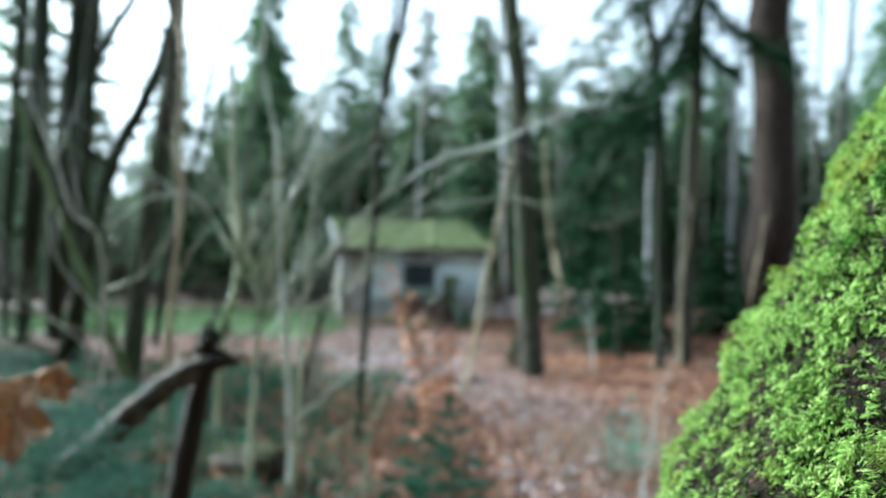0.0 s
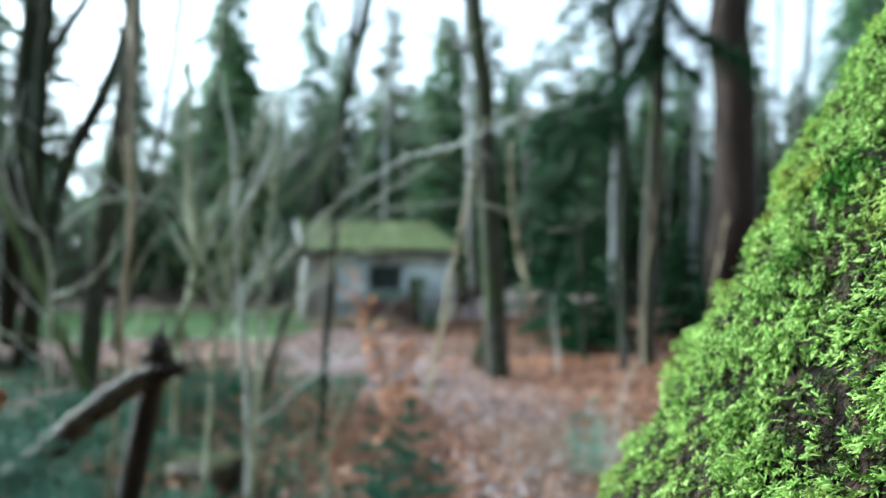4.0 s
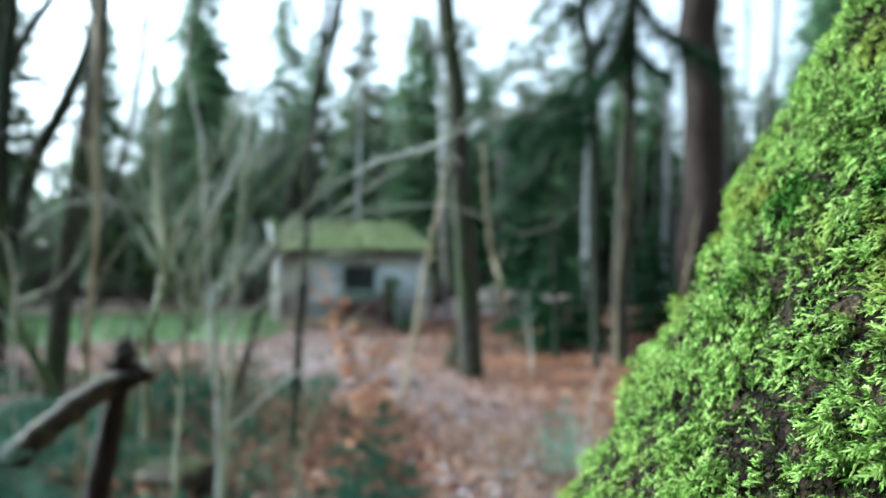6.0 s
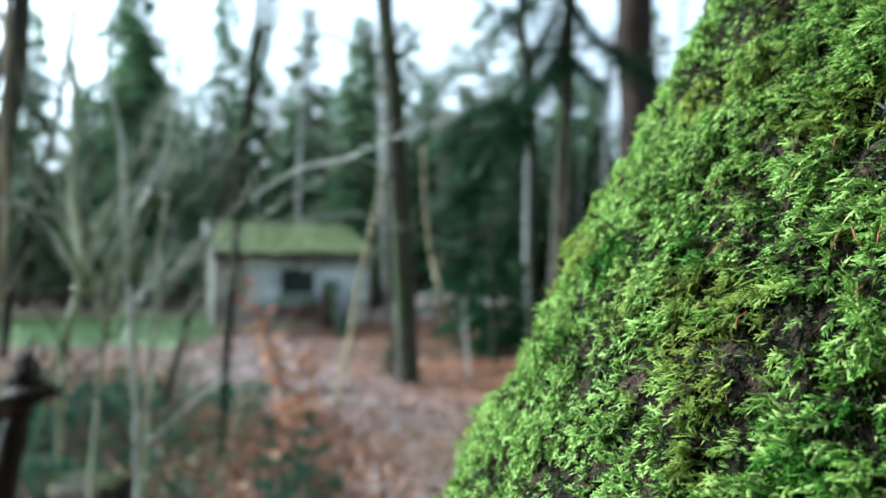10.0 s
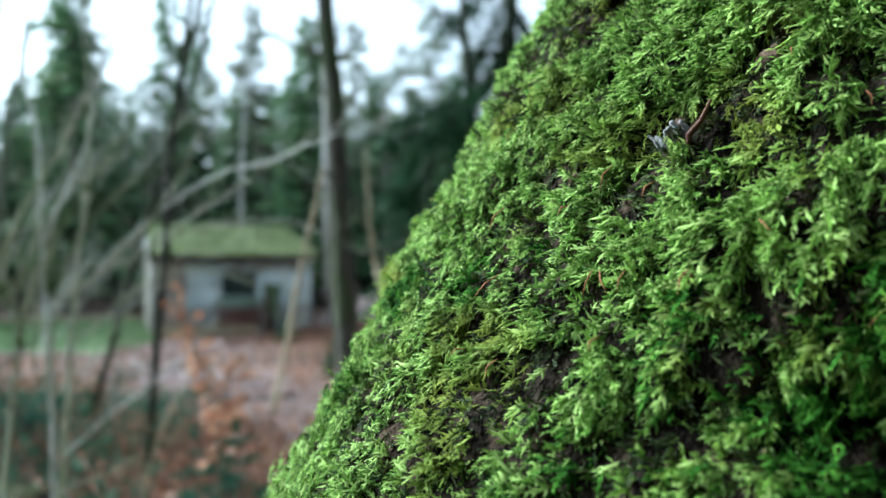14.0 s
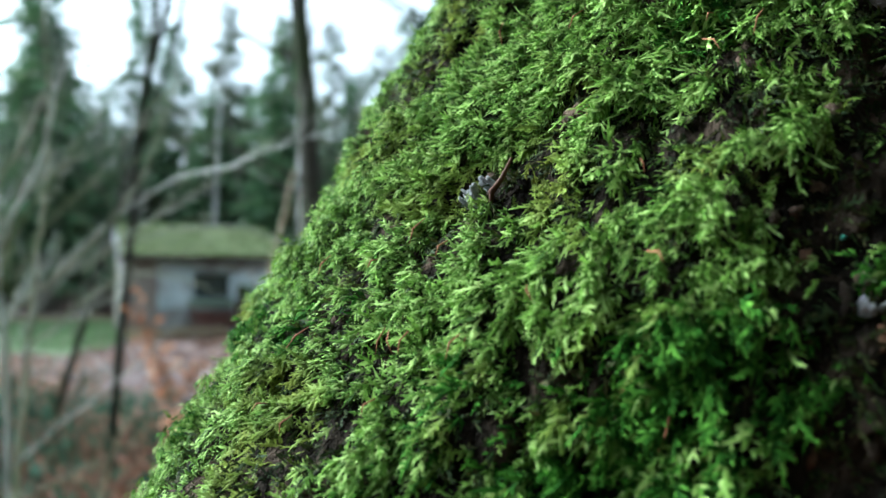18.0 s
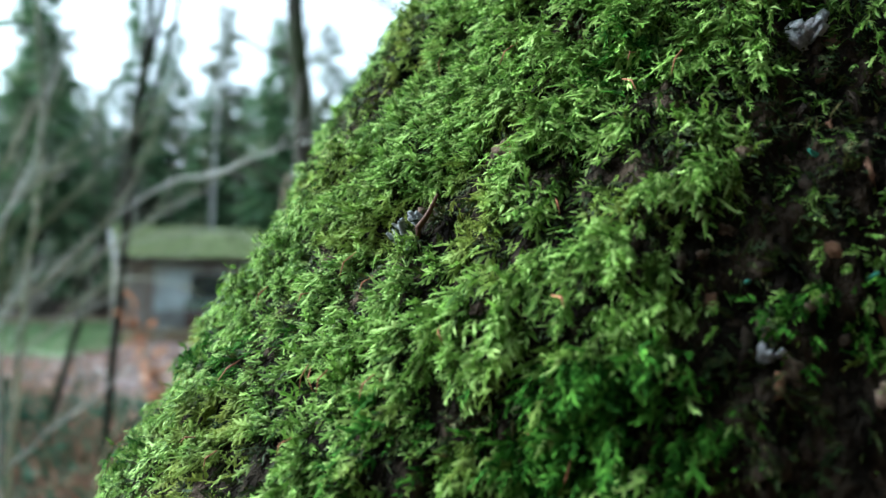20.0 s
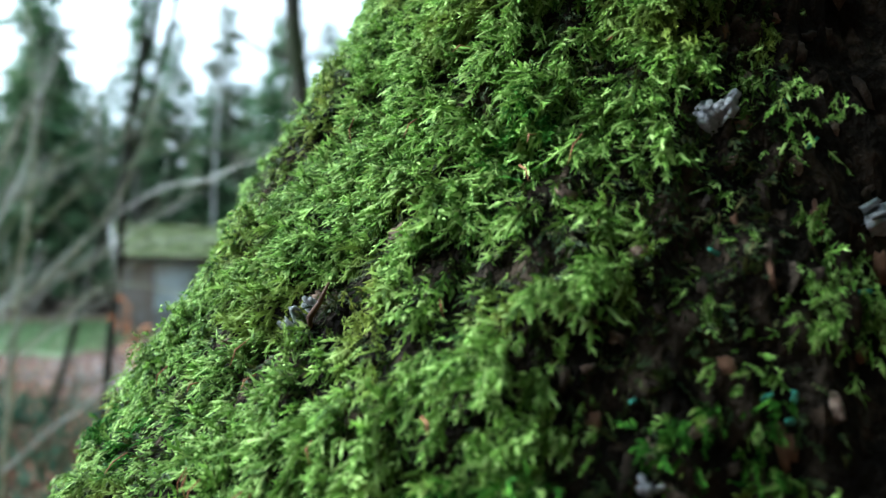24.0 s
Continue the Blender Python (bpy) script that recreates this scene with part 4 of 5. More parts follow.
# ---- conifers ----
def conifer(name, height, clear, spread, mat, label, seed, boughs=90, clumps=9, size=0.55, droop=0.25, trunk_r=0.16, ragged=0.35):
    """A conifer at the origin: trunk, and a crown of drooping boughs set with needle sprays."""
    rng = np.random.default_rng(seed)
    ob = thing(name, label, "tree", "conifers")
    g = Geo()
    hs = np.linspace(-0.2, height, 9)
    g.tube([(0.12 * math.sin(h * 0.4 + seed), 0.1 * math.cos(h * 0.3), h) for h in hs], [trunk_r * (1.04 - h / height) + 0.01 for h in hs], 8, 0.1, seed)
    part("trunk", g.mesh("trunk", BARK_FAR), ob)
    P, D, N, L, W = [], [], [], [], []
    for k in range(boughs):
        u = (k + rng.random()) / boughs
        h = height * (clear + (1 - clear) * u ** 0.9)
        reach = spread * (1 - u) ** 0.6 * rng.uniform(1 - ragged, 1.05) + 0.12
        a = rng.uniform(0, 2 * math.pi)
        out = np.array([math.cos(a), math.sin(a), 0])
        lift = rng.uniform(-droop, 0.22)
        m = max(3, int(clumps * reach / spread) + 2)
        for i in range(m):
            s = (i + 0.7) / m
            p = out * reach * s + (0, 0, h + reach * (lift * s - droop * s * s))
            for sgn in (-1, 1):
                d = out * 0.7 + np.cross(out, (0, 0, 1)) * sgn * rng.uniform(0.3, 1.0) + (0, 0, rng.uniform(-0.6, 0.1))
                P.append(p)
                D.append(d)
                N.append((rng.normal(0, 0.3), rng.normal(0, 0.3), 1))
                L.append(size * (1.15 - 0.5 * s) * rng.uniform(0.6, 1.2) * (0.45 + 0.55 * reach / spread))
                W.append(L[-1] * rng.uniform(0.28, 0.5))
    V, F = blades(P, D, N, np.array(L), np.array(W), fold=-0.15)
    part("crown", mesh_np("crown", V, F, mat), ob)
    return ob


spruce_a = conifer("spruce", 15, 0.12, 3.0, SPRUCE, "tall dark green spruce with drooping boughs", 31, 210, 10, 1.05, ragged=0.5)
spruce_b = conifer("spruce", 16, 0.2, 2.6, SPRUCE, "tall dark green spruce with drooping boughs", 32, 180, 10, 1.0, ragged=0.6)
pine_a = conifer("pine", 17, 0.3, 3.0, SPRUCE_DRY, "tall thin pine with a ragged brown-green crown", 33, 125, 9, 1.1, droop=0.1, ragged=0.75)
pine_b = conifer("pine", 16, 0.24, 2.5, SPRUCE_DRY, "tall thin pine with a ragged brown-green crown", 34, 120, 8, 1.1, droop=0.15, ragged=0.8)


def stand(ob, x, y, s, turn=0.0, first=False):
    m = pose(x, y, ground_height(x, y) if abs(x) < 60 else 0, 0, 0, turn) @ Matrix.Scale(s, 4)
    if first:
        ob.matrix_basis = m
        return ob
    return copy_thing(ob, m)


stand(spruce_a, -7.4, 30.5, 0.98, 10, True)
stand(spruce_b, -5.8, 44.0, 1.14, 60, True)
stand(pine_a, -1.0, 42.0, 1.0, 30, True)
stand(pine_b, 4.8, 43.0, 1.05, 90, True)
for kind, x, y, s in ((spruce_a, 1.4, 27.0, 0.76), (spruce_a, -8.9, 38.0, 0.86), (spruce_b, -3.6, 40.0, 0.82), (spruce_a, -1.6, 36.0, 0.70), (pine_a, 2.2, 47.0, 1.05),
                      (spruce_a, 9.4, 38.0, 0.86), (pine_a, 12.0, 44.0, 1.0), (spruce_a, 16.4, 25.0, 0.85), (pine_b, 8.0, 36.0, 0.92), (spruce_b, 5.2, 37.0, 0.66),
                      (spruce_a, -13.5, 36.0, 0.95), (pine_a, -16.5, 33.0, 0.95), (spruce_b, -19.5, 34.0, 1.0), (pine_a, 6.2, 34.0, 0.75), (spruce_a, -10.6, 35.0, 0.7),
                      (pine_b, 17.5, 37.0, 0.95), (spruce_b, 21.0, 33.0, 1.0), (pine_a, -11.2, 43.0, 1.0), (spruce_b, 11.2, 33.0, 0.72), (spruce_a, 13.8, 36.0, 0.8),
                      (spruce_a, 7.2, 30.0, 0.6), (spruce_a, -15.2, 30.0, 0.6), (spruce_b, -18.5, 28.0, 0.75)):
    stand(kind, x, y, s, (x * 77) % 360)
plan = random.Random(3)
for i in range(48):
    y = plan.uniform(35, 48)
    x = (plan.random() - 0.5) * 1.5 * y
    if x < -0.3 * y and i % 3 == 0:
        x = x + 0.9 * y
    stand(plan.choice((pine_a, pine_b, spruce_b, spruce_a)), x, y, plan.uniform(0.45, 0.75), plan.uniform(0, 360))
for i in range(80):
    y = plan.uniform(46, 66)
    x = (plan.random() - 0.5) * 1.55 * y
    small = 0.72 if x < -0.3 * y else 1.0
    stand(plan.choice((pine_a, pine_b, spruce_b, spruce_a, spruce_a)), x, y, small * plan.uniform(0.68, 1.02), plan.uniform(0, 360))
# spruces added unseen, beside and behind, to shade the old tree's front
for i in range(38):
    a = radians(plan.uniform(66, 256))
    d = plan.uniform(6, 15)
    stand(plan.choice((spruce_a, spruce_b, spruce_a)), d * math.sin(a), d * math.cos(a) - 1.5, plan.uniform(0.7, 1.0), plan.uniform(0, 360))


def far_woods():
    """The close-grown wood behind: leaning foliage and stems with an uneven top."""
    rng = np.random.default_rng(77)
    n = 12000
    a = rng.uniform(-0.85, 0.85, n)
    d = rng.uniform(64, 90, n)
    x, y = d * np.sin(a), d * np.cos(a)
    top = np.array([12 + 5.5 * noise.noise(Vector((q * 9, 0, 1))) + 3.5 * noise.noise(Vector((q * 34, 4, 1))) for q in a])
    top *= np.interp(a, (-0.45, -0.25), (0.75, 1.0))
    z = top * rng.random(n) ** 1.1
    D = np.stack([rng.normal(0, 0.5, n), rng.normal(0, 0.5, n), rng.normal(-0.5, 0.5, n)], 1)
    V, F = blades(np.stack([x, y, z], 1), D, rng.normal(0, 1, (n, 3)), rng.uniform(0.9, 2.2, n), rng.uniform(0.5, 1.1, n))
    tagged(new("far_woods", mesh_np("far_woods", V, F, SPRUCE_DRY)), "dense dim wood far behind the clearing", "woods", kind="stuff")
    # unseen foliage beside and behind the old tree, added to block sky light
    n = 8000
    a = np.radians(rng.uniform(72, 266, n))
    d = rng.uniform(6.5, 13, n)
    P = np.stack([d * np.sin(a), d * np.cos(a) - 1.0, 0.4 + 12.5 * rng.random(n)], 1)
    V, F = blades(P, np.stack([rng.normal(0, 0.6, n), rng.normal(0, 0.6, n), rng.normal(-0.4, 0.4, n)], 1), rng.normal(0, 1, (n, 3)), rng.uniform(0.7, 1.6, n), rng.uniform(0.35, 0.7, n))
    tagged(new("shade_woods", mesh_np("shade_woods", V, F, DARK_FIR)), "dense dark conifer foliage, unseen, added behind the old tree to shade it", "woods", kind="stuff")
    n = 760
    a = rng.uniform(-0.85, 0.85, n)
    d = rng.uniform(31, 64, n)
    g = Geo()
    for q, e in zip(a, d):
        x, y = e * math.sin(q), e * math.cos(q)
        if -16 < x < 1 and y < 36:
            continue
        h = rng.uniform(5, 12)
        g.tube([(x, y, -0.1), (x + rng.normal(0, 0.1), y, h / 2), (x + rng.normal(0, 0.3), y, h)], [rng.uniform(0.06, 0.14), 0.06, 0.02], 5)
    tagged(new("far_stems", g.mesh("far_stems", BARK_FAR)), "many thin straight stems deep in the wood", "woods", kind="stuff")


far_woods()


# ---- shrubs and small trees before the hut ----
def branch(parent, pts, r0, r1, mat, twigs=6, seed=0, twig_len=0.35, up=0.5, name="branch"):
    """A bent bare branch with side twigs and small knots where they leave it."""
    rng = random.Random(seed)
    line = curve(pts, 7)
    n = len(line)
    for i in range(1, n - 1):
        line[i] += 0.012 * np.array([noise.noise(Vector((seed + 0.5, i * 0.7, k))) for k in range(3)])
    radii = [r0 + (r1 - r0) * i / (n - 1) for i in range(n)]
    g = Geo()
    g.tube(line, radii, 8, 0.12, seed)
    for k in range(twigs):
        i = rng.randrange(max(1, n // 5), n - 1)
        p = line[i]
        along = line[min(i + 1, n - 1)] - line[i - 1]
        along = along / max(1e-6, np.linalg.norm(along))
        off = np.array([rng.uniform(-1, 1), rng.uniform(-0.7, 0.7), rng.uniform(-0.2, 1) * 2 * up])
        d = along * rng.uniform(0.3, 1.0) + off
        d = d / np.linalg.norm(d)
        ln = twig_len * rng.uniform(0.35, 1.1)
        e = p + d * ln + np.array([0, 0, rng.uniform(0, 0.12)])
        m = (p + e) / 2 + np.array([rng.uniform(-0.03, 0.03), 0, rng.uniform(-0.04, 0.02)])
        c = curve([p, m, e], 4)
        rt = max(0.0016, radii[i] * 0.4)
        g.tube(c, [rt * (1 - 0.6 * j / (len(c) - 1)) for j in range(len(c))], 5)
        g.tube([p - along * radii[i] * 1.2, p, p + along * radii[i] * 1.2], [radii[i] * 0.9, radii[i] * 1.35, radii[i] * 0.9], 7)
        if rng.random() < 0.6:
            j = rng.randrange(2, len(c) - 1)
            e2 = c[j] + (d + np.array([rng.uniform(-1, 1), rng.uniform(-0.5, 0.5), rng.uniform(0, 1)])) * ln * 0.3
            g.tube([c[j], (c[j] + e2) / 2, e2], [rt * 0.6, rt * 0.5, rt * 0.3], 4)
    return part(name, g.mesh(name, mat), parent)


shrub = thing("hazel_shrub", "leafless many-stemmed shrub with pale arching branches", "shrub", at=(-0.881, 4.388, 0))
branch(shrub, [(-0.881, 4.388, 0), (-0.905, 4.435, 0.604), (-0.929, 4.418, 1.079), (-0.973, 4.396, 1.691), (-0.99, 4.379, 2.132), (-1.062, 4.363, 2.574), (-1.048, 4.345, 3.083)], 0.016, 0.006, STEM_WHITE, 7, 1)
branch(shrub, [(-0.868, 4.41, 0), (-0.851, 4.486, 0.596), (-0.793, 4.405, 1.453), (-0.735, 4.386, 1.962), (-0.742, 4.367, 2.472), (-0.776, 4.346, 3.049)], 0.017, 0.004, STEM, 6, 2)
branch(shrub, [(-0.895, 4.443, 0.4), (-1.123, 4.327, 0.819), (-1.324, 4.212, 1.22), (-1.513, 4.097, 1.602), (-1.707, 3.984, 1.966)], 0.011, 0.004, STEM_DARK, 5, 3)
branch(shrub, [(-0.878, 4.442, 0.434), (-0.563, 4.132, 0.716), (-0.226, 3.822, 0.995), (0.024, 3.613, 1.249)], 0.006, 0.003, STEM_WHITE, 4, 4)
branch(shrub, [(-0.885, 4.448, 0.264), (-0.692, 4.345, 0.355), (-0.415, 4.24, 0.491)], 0.006, 0.002, STEM, 2, 5)
branch(shrub, [(-0.912, 4.423, 0.944), (-0.868, 4.358, 1.351), (-0.725, 4.296, 1.682), (-0.436, 4.087, 1.951), (-0.097, 3.873, 2.341), (0.204, 3.57, 2.435), (0.47, 3.368, 2.5)], 0.0048, 0.002, STEM, 9, 6)
branch(shrub, [(-0.851, 4.428, 0.808), (-0.774, 4.313, 1.218), (-0.61, 4.203, 1.512), (-0.263, 3.894, 1.769), (0.01, 3.49, 1.88), (0.252, 3.09, 1.888), (0.403, 2.789, 1.914), (0.637, 2.588, 1.958)], 0.0045, 0.002, STEM_WHITE, 11, 7)
branch(shrub, [(-0.851, 4.418, 1.079), (-0.725, 4.31, 1.317), (-0.531, 4.103, 1.507), (-0.102, 3.599, 1.638), (0.086, 3.199, 1.64), (0.282, 2.899, 1.633), (0.431, 2.702, 1.565), (0.597, 2.605, 1.496), (0.759, 2.501, 1.6)], 0.0045, 0.002, STEM_DARK, 10, 8)
branch(shrub, [(-0.929, 4.413, 1.215), (-0.834, 4.351, 1.552), (-0.577, 4.19, 1.852), (-0.233, 3.885, 2.004), (0.145, 3.483, 2.088), (0.469, 3.186, 2.005)], 0.0045, 0.002, STEM_GREEN, 8, 9)
branch(shrub, [(-0.946, 4.408, 1.351), (-0.878, 4.396, 1.691), (-0.61, 4.184, 2.031), (-0.405, 4.074, 2.299), (-0.224, 3.964, 2.584), (-0.052, 3.857, 2.793)], 0.010, 0.004, STEM_GREEN, 6, 10)
branch(shrub, [(-0.707, 4.207, 1.382), (-0.425, 3.999, 1.626), (-0.233, 3.89, 1.86), (-0.094, 3.78, 2.139), (-0.019, 3.672, 2.375)], 0.009, 0.003, STEM, 7, 11)
branch(shrub, [(-0.963, 4.4, 1.555), (-0.844, 4.386, 1.962), (-0.793, 4.374, 2.302), (-0.625, 4.261, 2.645), (-0.485, 4.252, 2.904)], 0.009, 0.005, STEM_DARK, 5, 12)
branch(shrub, [(-0.953, 4.398, 1.623), (-0.725, 4.279, 2.147), (-0.642, 4.168, 2.452), (-0.512, 4.159, 2.712)], 0.010, 0.004, STEM_WHITE, 6, 13)
branch(shrub, [(-0.487, 4.004, 1.472), (-0.105, 3.696, 1.718), (0.168, 3.391, 1.87), (0.419, 3.086, 2.013)], 0.0038, 0.0018, STEM, 8, 14)
branch(shrub, [(-0.774, 4.318, 1.085), (-0.425, 4.009, 1.349), (-0.167, 3.805, 1.465), (0.226, 3.509, 1.372)], 0.006, 0.002, STEM, 5, 15)

shrub2 = thing("hazel_shrub", "leafless shrub with a broken pale stem forking low", "shrub", at=(-1.678, 5.554, 0))
branch(shrub2, [(-1.678, 5.554, 0), (-1.353, 4.623, 0.926), (-1.209, 4.434, 1.437), (-1.257, 4.421, 1.796), (-1.25, 4.406, 2.206), (-1.25, 4.391, 2.61)], 0.022, 0.017, STEM, 4, 21, 0.5)
branch(shrub2, [(-1.209, 4.435, 1.427), (-1.164, 4.388, 1.895), (-1.109, 4.37, 2.37), (-1.041, 4.358, 2.71), (-0.98, 4.347, 3.015)], 0.013, 0.007, STEM_DARK, 6, 22)
branch(shrub2, [(-1.209, 4.435, 1.413), (-1.099, 4.395, 1.691), (-0.957, 4.287, 1.915), (-0.804, 4.18, 2.128), (-0.69, 4.071, 2.362)], 0.016, 0.005, STEM, 6, 23)
branch(shrub2, [(-1.213, 4.436, 1.385), (-1.356, 4.295, 1.682), (-1.453, 4.191, 1.788), (-1.671, 4.093, 1.729), (-1.815, 3.998, 1.559)], 0.008, 0.003, STEM_WHITE, 5, 24)
branch(shrub2, [(-1.254, 4.415, 1.967), (-1.337, 4.377, 2.166), (-1.327, 4.37, 2.37), (-1.235, 4.359, 2.676), (-1.256, 4.249, 2.944)], 0.007, 0.003, STEM, 6, 25)
branch(shrub2, [(-1.097, 4.255, 0.053), (-1.099, 4.428, 0.808), (-1.048, 4.41, 1.283), (-0.963, 4.403, 1.487), (-0.878, 4.389, 1.861)], 0.018, 0.006, STEM, 4, 26)
branch(shrub2, [(-1.439, 4.346, 0.288), (-1.286, 4.417, 1.079), (-1.15, 4.408, 1.351), (-1.014, 4.403, 1.487)], 0.014, 0.006, STEM_GREEN, 4, 27)
branch(shrub2, [(-1.385, 4.527, 0.796), (-1.057, 4.32, 1.019), (-0.869, 4.214, 1.188)], 0.012, 0.004, STEM_DARK, 4, 28)

extra = random.Random(44)
for k in range(22):
    u = extra.random()
    foot = Vector((-0.895, 4.435, 0.604)).lerp(Vector((-1.192, 4.435, 1.42)), u)
    side = extra.uniform(-0.9, 1.3)
    tip = foot + Vector((side, extra.uniform(-1.0, 0.5), extra.uniform(0.5, 1.4)))
    mid = foot.lerp(tip, 0.5) + Vector((-0.15 * side, 0, 0.1 * extra.random()))
    branch(shrub if u < 0.6 else shrub2, [tuple(foot), tuple(mid), tuple(tip)], extra.uniform(0.0035, 0.006), 0.0018,
           extra.choice((STEM_WHITE, STEM_WHITE, STEM, STEM_GREEN)), 6, 90 + k, 0.3)

pole = thing("sapling_pole", "straight pale tan young stem beside the shrubs", "sapling", at=(-1.594, 4.168, 0))
branch(pole, [(-1.594, 4.168, 0), (-1.462, 3.933, 0.625), (-1.386, 3.811, 1.23), (-1.329, 3.746, 1.636), (-1.317, 3.678, 2.146), (-1.3, 3.657, 2.718), (-1.283, 3.636, 3.289)], 0.017, 0.012, STEM_TAN, 8, 31, 0.5)
mossy_pole = thing("sapling_pole", "leaning algae-green young stem", "sapling", at=(-3.453, 8.345, 0))
branch(mossy_pole, [(-3.453, 8.345, 0), (-3.342, 7.534, 0.56), (-3.525, 7.415, 1.085), (-3.787, 7.287, 1.82), (-4.013, 7.16, 2.536), (-4.176, 7.041, 3.067)], 0.045, 0.025, STEM_GREEN, 6, 32, 0.7)
arch = thing("bramble", "thin pale arching stems at the edge of the wood", "shrub", at=(-1.906, 4.218, 0))
branch(arch, [(-1.906, 4.218, 0), (-1.84, 4.024, 0.854), (-1.758, 3.802, 1.465), (-1.849, 3.695, 1.632), (-1.887, 3.586, 1.874), (-1.977, 3.474, 2.196), (-2.038, 3.364, 2.473)], 0.010, 0.005, STEM_WHITE, 8, 33, 0.4)
branch(arch, [(-1.758, 3.806, 1.347), (-1.791, 3.686, 1.889), (-1.891, 3.682, 1.989), (-1.993, 3.57, 2.319)], 0.006, 0.002, STEM_GREEN, 6, 34, 0.4)
branch(arch, [(-1.799, 3.915, 1.107), (-1.958, 3.806, 1.347), (-1.977, 3.699, 1.518), (-1.915, 3.592, 1.707)], 0.005, 0.002, STEM_WHITE, 4, 35)
branch(arch, [(-1.796, 3.919, 0.987), (-1.993, 3.614, 1.124), (-2.143, 3.409, 1.24)], 0.005, 0.002, STEM, 5, 36)
branch(arch, [(-1.787, 3.924, 0.866), (-1.992, 3.714, 1.118), (-2.099, 3.507, 1.291)], 0.005, 0.002, STEM_WHITE, 4, 37)
branch(arch, [(-1.793, 3.91, 1.227), (-1.518, 3.807, 1.347), (-1.277, 3.697, 1.632), (-1.13, 3.592, 1.763)], 0.006, 0.002, STEM, 5, 38)

for k, (pts, r, mat) in enumerate((
        ([(0.249, 8.157, 0), (0.379, 8.24, 0.616), (0.506, 8.213, 1.375), (0.65, 8.088, 2.063), (0.769, 8.067, 2.625)], 0.032, STEM_TAN),
        ([(3.195, 18.759, 0), (2.396, 14.535, 0.968), (2.194, 14.506, 1.751), (2.082, 14.478, 2.535), (1.993, 14.424, 3.99)], 0.05, STEM_TAN),
        ([(2.016, 9.764, 0), (2.007, 9.847, 0.553), (1.946, 9.827, 1.083)], 0.014, STEM_WHITE),
        ([(1.125, 4.174, 0), (1.403, 4.957, 0.144), (1.487, 4.942, 0.56), (1.593, 4.934, 0.787)], 0.008, STEM_WHITE),
        ([(3.453, 10.667, 0), (3.397, 10.431, 1.068), (3.478, 10.402, 1.871), (3.606, 10.376, 2.594), (3.639, 10.338, 3.637)], 0.022, STEM_TAN),
        ([(6.944, 16.929, 0), (5.065, 12.033, 1.122), (5.204, 12.01, 1.77), (5.269, 11.99, 2.326)], 0.02, STEM_TAN),
        ([(-0.438, 4.171, 0), (-0.393, 4.343, 0.421), (-0.293, 4.333, 0.687), (-0.177, 4.326, 0.886)], 0.008, STEM_TAN),
        ([(-1.358, 8.153, 0), (-1.331, 8.241, 0.489), (-1.281, 8.227, 0.869)], 0.012, STEM_DARK),
        ([(4.336, 23.975, 0), (3.041, 17.017, 1.563), (2.896, 16.973, 2.744), (2.831, 16.887, 5.106)], 0.05, BARK_OAK),
        ([(5.056, 25.768, 0), (3.747, 19.018, 1.591), (3.777, 18.97, 2.911), (3.601, 18.847, 6.285)], 0.05, BARK_OAK))):
    s = thing("sapling", "thin bare young stem", "sapling", "saplings", at=(pts[0][0], pts[0][1], 0))
    branch(s, pts, r, r * 0.4, mat, 5, 50 + k, 0.5, name="stem")


# ---- dry beech seedling with its leaves ----
def beech_seedling():
    rng = np.random.default_rng(5)
    base = (-0.04, 4.797, 0)
    ob = thing("beech_seedling", "small beech seedling holding on to dry orange leaves", "sapling", at=base)
    stems = ([base, (-0.067, 4.641, 0.5), (-0.13, 4.628, 0.855), (-0.237, 4.619, 1.104)], [(-0.077, 4.638, 0.571), (-0.012, 4.53, 0.796), (0.04, 4.525, 0.935)],
             [(-0.095, 4.634, 0.678), (-0.173, 4.625, 0.926), (-0.315, 4.609, 1.352)], [(-0.109, 4.632, 0.749), (-0.03, 4.536, 0.622), (0.074, 4.437, 0.604)])
    P = []
    for k, q in enumerate(stems):
        branch(ob, q, 0.007, 0.002, STEM_DARK, 5, 70 + k, 0.16, name="stem")
        c = curve(q, 10)
        P += [c[i] + rng.normal(0, 0.035, 3) for i in rng.integers(len(c) // 4, len(c), 40)]
    P = np.array(P)
    n = len(P)
    D = np.stack([rng.normal(0, 1, n), rng.normal(0, 0.6, n), rng.normal(-0.4, 0.5, n)], 1)
    L = rng.uniform(0.05, 0.09, n)
    V, F = blades(P, D, rng.normal(0, 1, (n, 3)) + (0, -1, 0.5), L, L * 0.65, 0.2)
    part("leaves", mesh_np("leaves", V, F, DRY_LEAF), ob, "dry orange-brown leaves", "stuff")


beech_seedling()


# ---- young conifers ----
def spray(acc, origin, way, up, length, needle, rng, gap=0.006, flat=True):
    """Needles along a twig, on both sides."""
    n = max(4, int(length / gap))
    s = (np.arange(n) + 0.5) / n
    way, up = unit(np.array(way, float)), np.array(up, float)
    side = unit(np.cross(way, up))
    sag = -0.12 * length * s * s
    p = np.array(origin) + way * (length * s)[:, None] + np.array([0, 0, 1]) * sag[:, None]
    for sgn in (-1, 1):
        d = side * sgn + way * 0.6 + np.array([0, 0, 1]) * rng.uniform(-0.5, 0.7, (n, 1))
        ln = needle * (1.05 - 0.5 * s) * rng.uniform(0.8, 1.15, n)
        acc[0].append(p)
        acc[1].append(d)
        acc[2].append(up + rng.normal(0, 0.8, (n, 3)))
        acc[3].append(ln)
    return p


